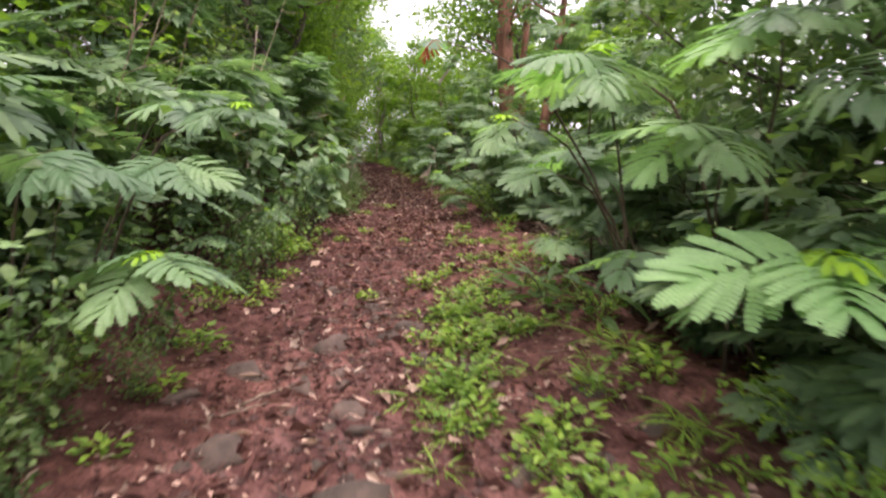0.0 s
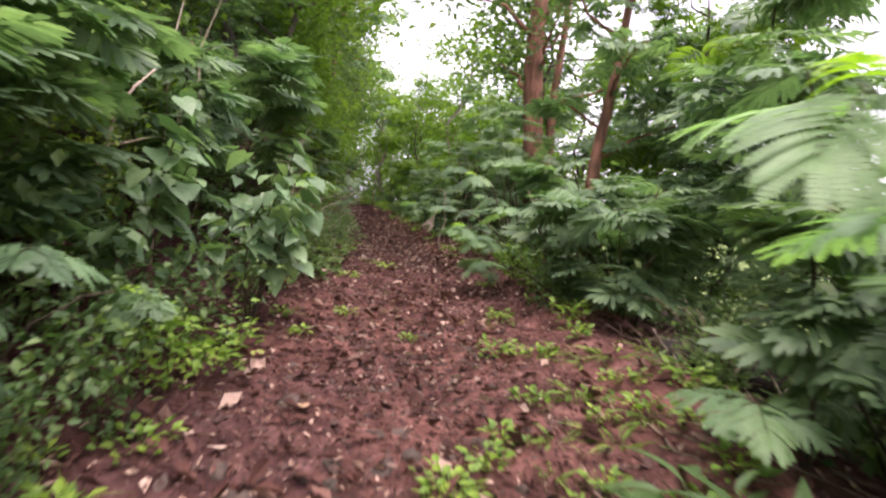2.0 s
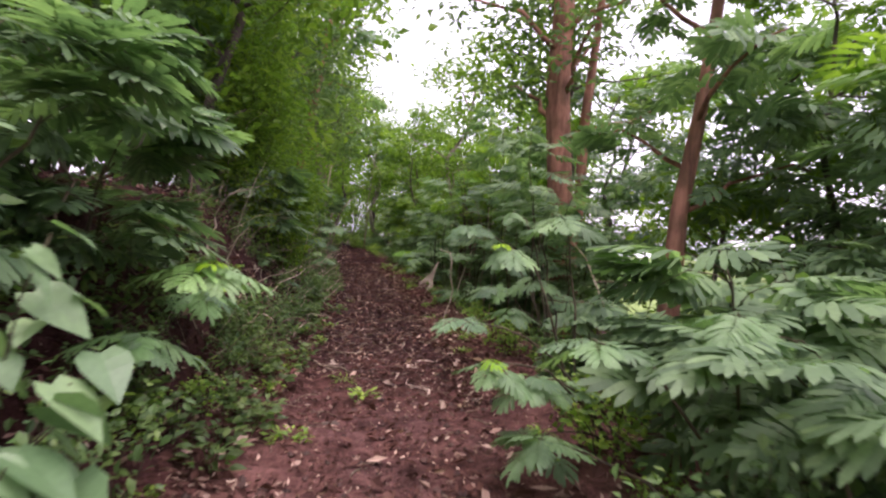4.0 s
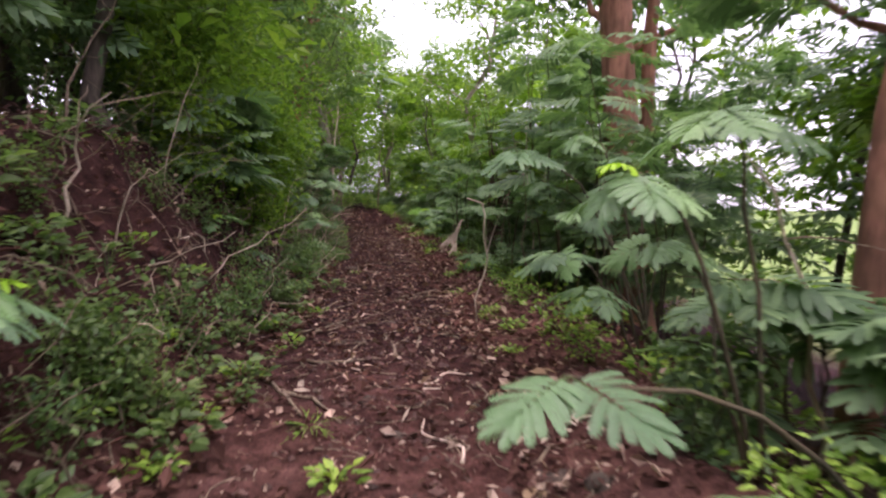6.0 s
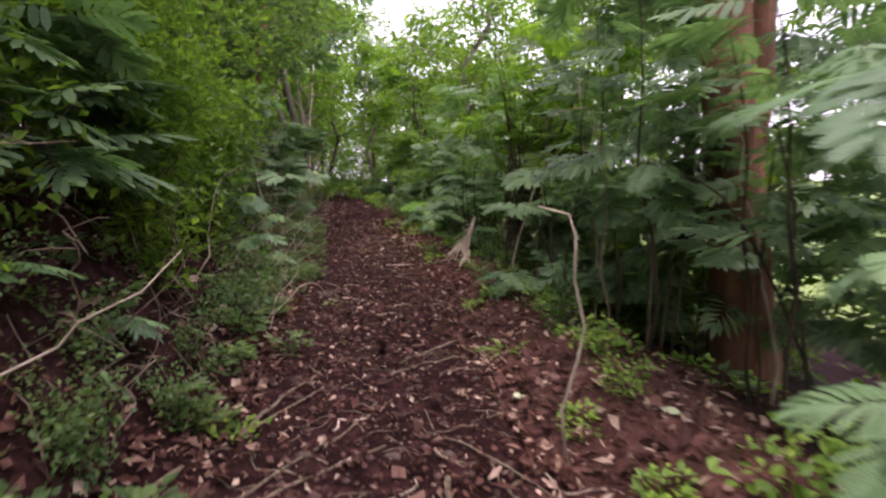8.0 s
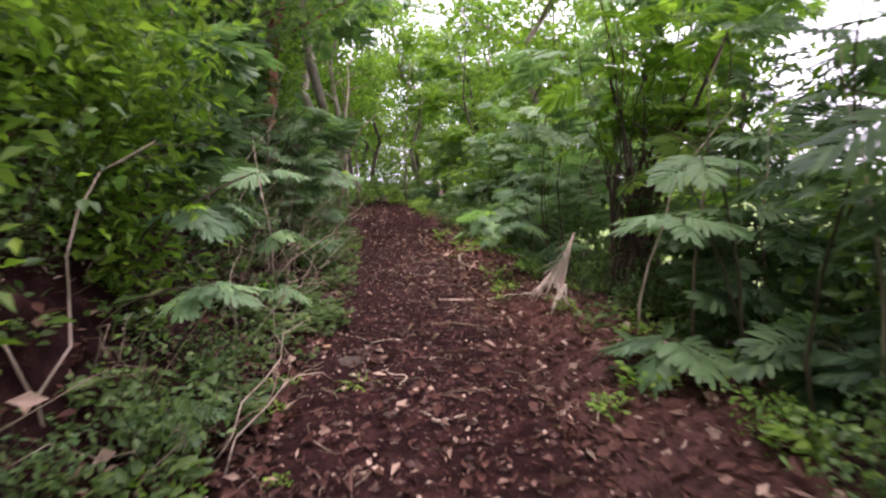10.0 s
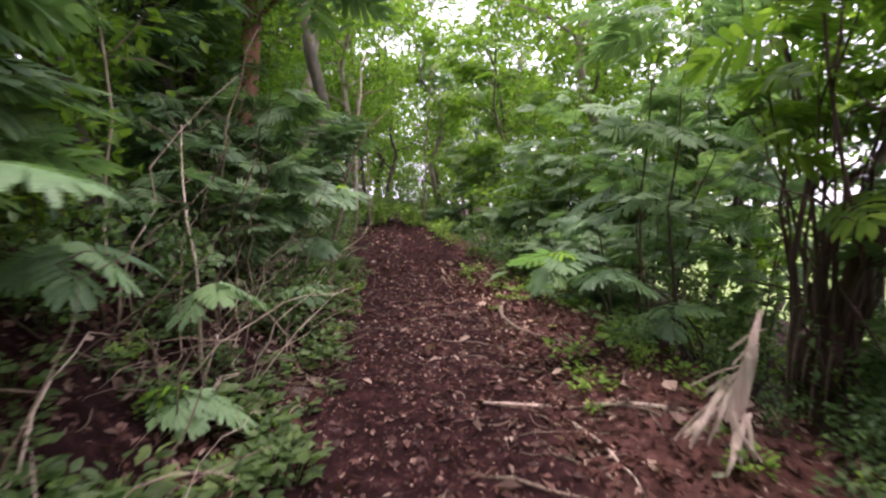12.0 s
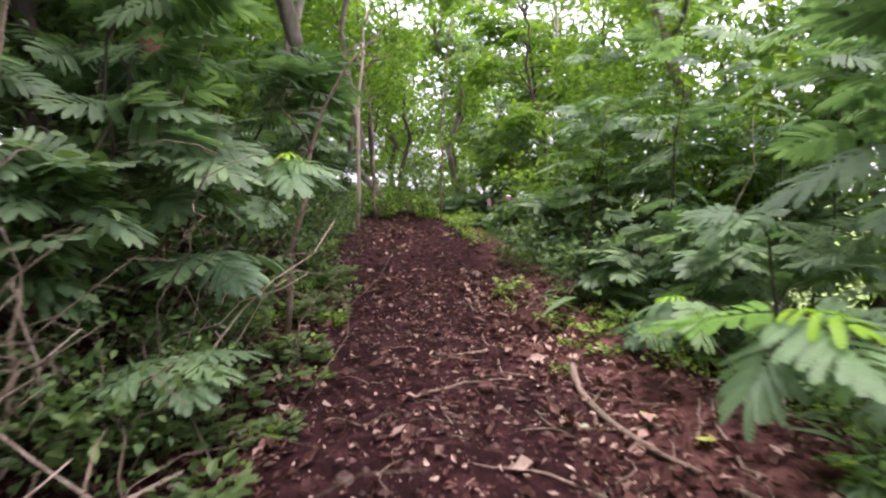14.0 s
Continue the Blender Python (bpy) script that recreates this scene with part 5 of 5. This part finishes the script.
# ---- broad-leaved bush and small leaning tree ----
def heart_bush(x, y, seed):
    """Bowed stems with large heart-shaped leaves, each hanging on its own."""
    rng = random.Random(seed)
    root = new("heart_leaved_bush")
    root.matrix_basis = Matrix.Translation((x, y, ground_z(x, y, False)))
    blade = Geo()
    v, f = [(0, 0.0, 0)], []
    outline = ((0.035, -0.02), (0.062, 0.02), (0.060, 0.06), (0.042, 0.10), (0.02, 0.135), (0, 0.165))
    for sx in (1, -1):
        base = len(v)
        v += [(sx * a, b, 0.16 * a - 1.2 * b * b) for a, b in outline]
        mids = [(0, b, -1.2 * b * b) for b in (0.03, 0.07, 0.115)]
        v += mids
        o, m = base, base + 6
        f += [tuple(q if sx > 0 else reversed(q)) for q in ((0, o, o + 1, m), (m, o + 1, o + 2, m + 1), (m + 1, o + 2, o + 3, m + 2), (m + 2, o + 3, o + 4, o + 5))]
    blade.add(v, [tuple(q) for q in f])
    leaf = blade.mesh("leaf", HEART)
    for k in range(9):
        a = -1.9 + 3.0 * k / 8 + rng.gauss(0, 0.2)
        top = Vector((math.cos(a) * rng.uniform(0.2, 0.55), math.sin(a) * rng.uniform(0.2, 0.55), rng.uniform(0.6, 1.45)))
        line = bent((0, 0, -0.08), top, 0.15, 6, 0.02, rng)
        g = Geo()
        g.tube(line, [0.008 * (1 - 0.12 * i) for i in range(7)], 5)
        part("stem", g, STEM, root, "", True)
        for q in range(12):
            t = rng.uniform(0.35, 1.0)
            i = min(5, int(t * 6))
            p = line[i].lerp(line[i + 1], t * 6 - i) + Vector((rng.gauss(0, 0.07), rng.gauss(0, 0.07), rng.gauss(0, 0.05)))
            b = a + rng.gauss(0, 0.9)
            ob = part("leaf", leaf, None, root)
            ob.matrix_basis = turn_to(p, (math.cos(b), math.sin(b), rng.uniform(-0.9, -0.1)), rng.gauss(0, 0.35), rng.uniform(0.6, 1.25))
    tagged(root, "bush with large heart-shaped grey-green leaves", "bush")


heart_bush(-1.62, 7.1, 51)
heart_bush(-2.05, 6.25, 53)


def climber(x, y, seed, height, reach):
    b = broadleaf_bush(seed, height, reach, 9, 150, LEAF_SMALL, YELLOWLEAF, "tiny yellow-green leaves")
    b.name = "climbing_bush"
    b.matrix_basis = Matrix.Translation((x, y, ground_z(x, y, False)))
    tagged(b, "climbing bush with tiny yellow-green leaves on dead stems", "bush")


climber(-2.45, 6.2, 61, 1.5, 0.5)
climber(-2.5, 6.9, 62, 1.9, 0.45)
for x, y, i, size in ((-1.6, 5.2, 0, 0.55), (-1.6, 5.8, 1, 0.7), (-1.6, 4.6, 0, 0.45), (-1.85, 5.5, 0, 0.6), (-1.65, 6.3, 0, 0.6), (-1.95, 6.0, 0, 0.8)):
    plant("bush%d" % i, BUSHES[i], BUSH_LABEL, "bush", "bushes along the path", x, y, size, RNG.random() * 6.3)


def leaning_tree(x, y, size=1.0):
    root = new("leaning_tree")
    root.matrix_basis = Matrix.Translation((x, y, ground_z(x, y, False))) @ Matrix.Scale(size, 4)
    g = Geo()
    g.tube([(0, 0, -0.3), (0.02, 0, 0.5), (0.05, 0, 1.2), (0.12, 0.05, 2.0), (0.3, 0.1, 3.0), (0.5, 0.2, 4.5), (0.8, 0.3, 6.5)], [0.13, 0.11, 0.10, 0.085, 0.07, 0.055, 0.02], 10, 0.3)
    part("trunk", g, REDBARK, root, "", True)
    rng = random.Random(6)
    green = Geo()
    for k in range(9):
        a = k * 2.4
        p = Vector((0.15 + 0.06 * k, 0.1, 2.0 + 0.45 * k))
        e = p + Vector((math.cos(a) * 1.3, math.sin(a) * 1.3, 0.5))
        l2 = bent(p, e, 0.15, 5, 0.06, rng)
        g = Geo()
        g.tube(l2, [0.03, 0.026, 0.02, 0.016, 0.012, 0.006], 6)
        part("limb", g, REDBARK, root, "", True)
        for q in range(16):
            c = rng.random() * 7
            s = l2[rng.randint(2, 5)] + Vector((rng.gauss(0, 0.2), rng.gauss(0, 0.2), rng.gauss(0, 0.12)))
            green.stamp(rng.choice(FRONDS), turn_to(s, (math.cos(c), math.sin(c), rng.uniform(-0.5, 0.2)), rng.gauss(0, 0.4), rng.uniform(0.9, 1.5)))
    part("crown", green, FEATHER, root)
    tagged(root, "small leaning reddish-barked tree with feathery crown", "tree")


leaning_tree(1.85, 11.6)
leaning_tree(-4.65, 23.3, 1.3)


# ---- fallen log and broken twigs on the falling side ----
def fallen_log():
    rng = random.Random(17)
    root = new("fallen_log")
    a, b = on_ground(1.25, 6.75, 0.06), on_ground(3.0, 6.35, 0.18)
    root.matrix_basis = Matrix.Translation(a)
    g = Geo()
    line = bent((0, 0, -0.03), b - a, 0.04, 14, 0.022, rng)
    g.tube(line, [0.05, 0.09, 0.12, 0.14, 0.138, 0.15, 0.145, 0.15, 0.16, 0.148, 0.155, 0.16, 0.15, 0.14, 0.12], 14, 1.0)
    part("trunk", g, DARKBARK, root, "", True)
    for k in range(5):
        p = line[2 + 2 * k] + Vector((0, -0.02, 0.05))
        g = Geo()
        e = p + Vector((rng.gauss(-0.1, 0.15), rng.gauss(-0.1, 0.1), rng.uniform(0.12, 0.4)))
        g.tube(bent(p, e, 0.03, 4, 0.02, rng), [0.018, 0.014, 0.011, 0.008, 0.004], 6, 0.4)
        part("branch", g, DARKBARK, root, "", True)
    tagged(root, "dark rotting fallen log lying beside the path", "log")


fallen_log()
rng = random.Random(19)
for k in range(16):
    x, y = rng.uniform(0.75, 1.9), rng.uniform(5.2, 6.3)
    a, l = rng.gauss(-0.5, 0.5), rng.uniform(0.3, 0.8)
    lying((x, y), (x + math.cos(a) * l, y + math.sin(a) * l), rng.uniform(0.005, 0.011), rng.gauss(0, 0.08), rng)

for k in range(26):
    # dry brush along the log
    x, y = rng.uniform(0.9, 2.6), rng.uniform(5.9, 6.9)
    a, l = rng.gauss(-0.3, 0.6), rng.uniform(0.3, 0.9)
    lying((x, y), (x + math.cos(a) * l, y + math.sin(a) * l), rng.uniform(0.005, 0.012), rng.gauss(0, 0.12), rng)
for x, y, h, lx, ly, r in ((-5.35, 31.6, 5.5, 0.4, 0.2, 0.055), (-5.1, 32.3, 4.6, -0.3, 0.3, 0.04), (-3.5, 31.4, 4.8, 0.3, 0.2, 0.03), (-3.6, 23.2, 2.6, 0.7, 0.1, 0.03)):
    dead_stem(x, y, h, lx, ly, r, rng)


def dry_brush(x, y, seed, count, spread_out):
    """A tangle of thin bare twigs that lean and cross."""
    rng = random.Random(seed)
    root = new("dry_brushwood")
    foot = on_ground(x, y)
    root.matrix_basis = Matrix.Translation(foot)
    for k in range(count):
        a = rng.random() * 6.3
        p = on_ground(x + rng.gauss(0, 0.25), y + rng.gauss(0, 0.25), -0.02) - foot
        l = rng.uniform(0.4, 1.0) * spread_out
        e = p + Vector((math.cos(a) * l, math.sin(a) * l, rng.uniform(0.25, 0.95) * spread_out))
        line = bent(p, e, rng.uniform(-0.05, 0.2), 6, 0.03, rng)
        r = rng.uniform(0.003, 0.007)
        g = Geo()
        g.tube(line, [r * (1 - 0.12 * i) for i in range(7)], 5, 0.3)
        twig = part("twig", g, PALEWOOD if k % 3 == 0 else TWIG, root, "", True)
        for q in range(2):
            s0 = line[rng.randint(2, 5)]
            g = Geo()
            g.tube(bent(s0, s0 + random_way(rng, 0.1) * rng.uniform(0.12, 0.35), 0.02, 3, 0.015, rng), [r * 0.6, r * 0.5, r * 0.35, r * 0.2], 4)
            part("side_twig", g, TWIG, twig, "", True)
    tagged(root, "tangle of thin dry bare twigs on the bank", "brushwood", "dry brushwood on the bank")


for x, y, seed, count, size in ((-3.75, 22.1, 1, 16, 1.0), (-3.45, 20.3, 2, 16, 1.0), (-3.6, 21.2, 3, 14, 1.1), (-3.3, 18.9, 4, 12, 1.0), (-2.75, 14.8, 5, 12, 0.9), (-2.6, 12.9, 6, 12, 0.8), (-2.4, 11.3, 7, 10, 0.7)):
    dry_brush(x, y, seed, count, size)

for k in range(22):
    # dark herbs on the slope by the log
    x, y = RNG.uniform(1.0, 2.7), RNG.uniform(5.4, 6.9)
    plant("herb5", HERBS[5], HERB_LABELS[5], "herb", "herbs on the path", x, y, RNG.uniform(0.4, 0.9), RNG.random() * 6.3)
for x, y, seed, count, size in ((1.5, 6.25, 8, 12, 0.5), (2.1, 6.0, 9, 12, 0.6), (1.9, 6.7, 10, 10, 0.6)):
    dry_brush(x, y, seed, count, size)
for x, y, size in ((1.5, 6.5, 0.35), (1.8, 6.0, 0.4), (2.2, 6.5, 0.5), (2.5, 6.0, 0.5), (1.35, 6.1, 0.28), (2.0, 5.6, 0.4), (2.75, 6.7, 0.6), (1.7, 6.95, 0.45)):
    plant("bush2", BUSHES[2], BUSH_LABEL, "undergrowth", "bushes along the path", x, y, size, RNG.random() * 6.3)
# slender trees whose crowns close over the path
for x, y, size in ((-5.0, 25.8, 1.05), (-0.4, 26.8, 1.0), (-5.6, 29.5, 1.1)):
    set_tree(5, x, y, size)
# high crowns, mostly out of view, added to shade soil and fronds
for x, y, size, spin in ((-4.3, 13.6, 1.0, 0.4), (-4.6, 18.2, 1.05, 2.0), (2.4, 18.6, 1.0, 3.9), (-5.6, 24.0, 1.0, 1.1)):
    set_tree(6, x, y, size, spin)

# ---- single large fallen leaves ----
def fallen_leaf(x, y, size, spin, material, label, rng):
    """A broad curled leaf with a short stalk, lying on the soil."""
    root = new("fallen_leaf")
    v, f = [(0, 0, 0.006)], []
    rows = 5
    for i in range(1, rows + 1):
        t = i / (rows + 1)
        w = 0.34 * math.sin(math.pi * t ** 0.8)
        curl = 0.10 * (2 * t - 1) ** 2
        v += [(-w, t, curl + w * 0.28), (0, t, curl), (w, t, curl + w * rng.uniform(0.1, 0.4))]
    v.append((0, 1, 0.12))
    f += [(0, 2, 1), (0, 3, 2)]
    for i in range(rows - 1):
        a = 1 + 3 * i
        f += [(a, a + 1, a + 4, a + 3), (a + 1, a + 2, a + 5, a + 4)]
    a = 1 + 3 * (rows - 1)
    f += [(a, a + 1, len(v) - 1), (a + 1, a + 2, len(v) - 1)]
    blade = Geo()
    blade.add(v, f)
    part("blade", blade, material, root, "", True)
    stalk = Geo()
    stalk.tube([(0, 0.05, 0.01), (0.01, -0.12, 0.02), (0.03, -0.25, 0.01)], [0.018, 0.014, 0.010], 5)
    part("stalk", stalk, TWIG, root, "", True)
    root.matrix_basis = Matrix.Translation(on_ground(x, y, 0.012)) @ Matrix.Rotation(spin, 4, "Z") @ Matrix.Scale(size, 4)
    tagged(root, label, "leaf", "large fallen leaves")


PALE_FALLEN = leaf_material("pale_fallen_leaf", (0.42, 0.46, 0.30), (0.50, 0.52, 0.36), (0.55, 0.56, 0.42), 0.15, 0.7, single=True)
BROWN_FALLEN = leaf_material("tan_fallen_leaf", (0.22, 0.13, 0.085), (0.30, 0.19, 0.12), (0.40, 0.26, 0.16), 0.1, 0.75, single=True)
YELLOW_FALLEN = leaf_material("yellow_green_fallen_leaf", (0.30, 0.36, 0.08), (0.36, 0.42, 0.10), (0.42, 0.46, 0.14), 0.2, 0.65, single=True)
rng = random.Random(66)
for x, y, size in ((-0.33, 14.35, 0.12), (0.29, 13.9, 0.12), (-0.62, 18.9, 0.09), (-1.55, 22.0, 0.09), (-2.1, 17.6, 0.08)):
    fallen_leaf(x, y, size, rng.random() * 6.3, PALE_FALLEN, "pale grey-green fallen leaf on the soil", rng)
for x, y, size in ((0.2, 11.96, 0.2), (-0.25, 11.7, 0.14), (0.02, 12.3, 0.13), (-0.1, 10.6, 0.15), (-2.6, 17.9, 0.12), (-2.45, 18.3, 0.1), (-0.9, 19.9, 0.11), (0.3, 4.9, 0.1), (-0.9, 5.7, 0.09), (-0.75, 7.4, 0.09)):
    fallen_leaf(x, y, size, rng.random() * 6.3, BROWN_FALLEN, "large tan dry leaf curled on the soil", rng)
for x, y, size in ((-1.35, 6.35, 0.12), (-1.02, 21.6, 0.11), (-1.2, 21.9, 0.1)):
    fallen_leaf(x, y, size, rng.random() * 6.3, YELLOW_FALLEN, "yellow-green fallen leaf at the path edge", rng)


# ---- growth on the bank face and on the falling slope ----
RNG = random.Random(404)
for k in range(17):
    y = RNG.uniform(8.8, 17.0)
    u = RNG.uniform(0.25, 1.3)
    plant("bush2", BUSHES[2], BUSH_LABEL, "undergrowth", "bushes along the path", trail_x(y) - trail_half(y) - u, y, RNG.uniform(0.26, 0.46), RNG.random() * 6.3, 0.03)
for k in range(40):
    y = RNG.uniform(8.8, 22.0)
    u = RNG.uniform(0.1, 1.6)
    plant("herb5", HERBS[5], HERB_LABELS[5], "herb", "herbs on the path", trail_x(y) - trail_half(y) - u, y, RNG.uniform(0.6, 1.2), RNG.random() * 6.3)
for k in range(30):
    y = RNG.uniform(16.6, 22.5)
    x = max(trail_x(y) + trail_half(y) + 0.9, 0.75) + RNG.uniform(0.0, 2.2)
    i = RNG.choice((0, 0, 1, 2))
    plant("bush%d" % i, BUSHES[i], BUSH_LABEL, "undergrowth", "bushes along the path", x, y, RNG.uniform(0.45, 0.75), RNG.random() * 6.3)
for x, y, seed, count, size in ((-2.2, 10.4, 21, 12, 0.6), (-2.5, 11.9, 22, 14, 0.7), (-2.7, 13.6, 23, 12, 0.7), (-2.6, 16.0, 24, 12, 0.7), (-2.9, 17.6, 25, 14, 0.8), (-3.1, 19.6, 26, 14, 0.8)):
    dry_brush(x, y, seed, count, size)
for k in range(13):
    # pale grass and herbs on the lower edge where the walk begins
    y = RNG.uniform(1.5, 4.2)
    i = RNG.choice((3, 3, 3, 1, 0))
    plant("herb%d" % i, HERBS[i], HERB_LABELS[i], "grass" if i == 3 else "herb", "herbs on the path", RNG.uniform(0.35, 1.15), y, RNG.uniform(0.7, 1.2), RNG.random() * 6.3)
# woods beyond the falling side, further up
for x, y, i, size, spin in ((3.2, 33.0, 4, 1.1, 0.3), (5.2, 36.0, 0, 1.1, 2.2), (4.3, 30.0, 1, 1.1, 4.0), (1.4, 38.0, 0, 1.1, 5.1), (-10.5, 39.0, 0, 1.1, 1.0), (-7.0, 40.5, 1, 1.3, 3.0)):
    set_tree(i, x, y, size, spin)
RNG = random.Random(77)
for k in range(46):
    # low growth that hides the slope beyond the torn leaf base
    y = RNG.uniform(18.6, 26.0)
    x = trail_x(y) + trail_half(y) + RNG.uniform(1.3, 4.2)
    i = RNG.choice((0, 0, 2, 1))
    plant("bush%d" % i, BUSHES[i], BUSH_LABEL, "undergrowth", "bushes along the path", x, y, RNG.uniform(0.4, 0.75), RNG.random() * 6.3)
for x, y, size in ((-0.15, 19.35, 0.3), (0.1, 19.1, 0.35), (0.35, 19.3, 0.4), (0.75, 19.5, 0.5), (0.8, 20.1, 0.55), (-0.1, 20.2, 0.4), (0.6, 18.8, 0.45), (-0.55, 20.6, 0.35)):
    plant("bush0", BUSHES[0], BUSH_LABEL, "undergrowth", "bushes along the path", x, y, size, RNG.random() * 6.3)
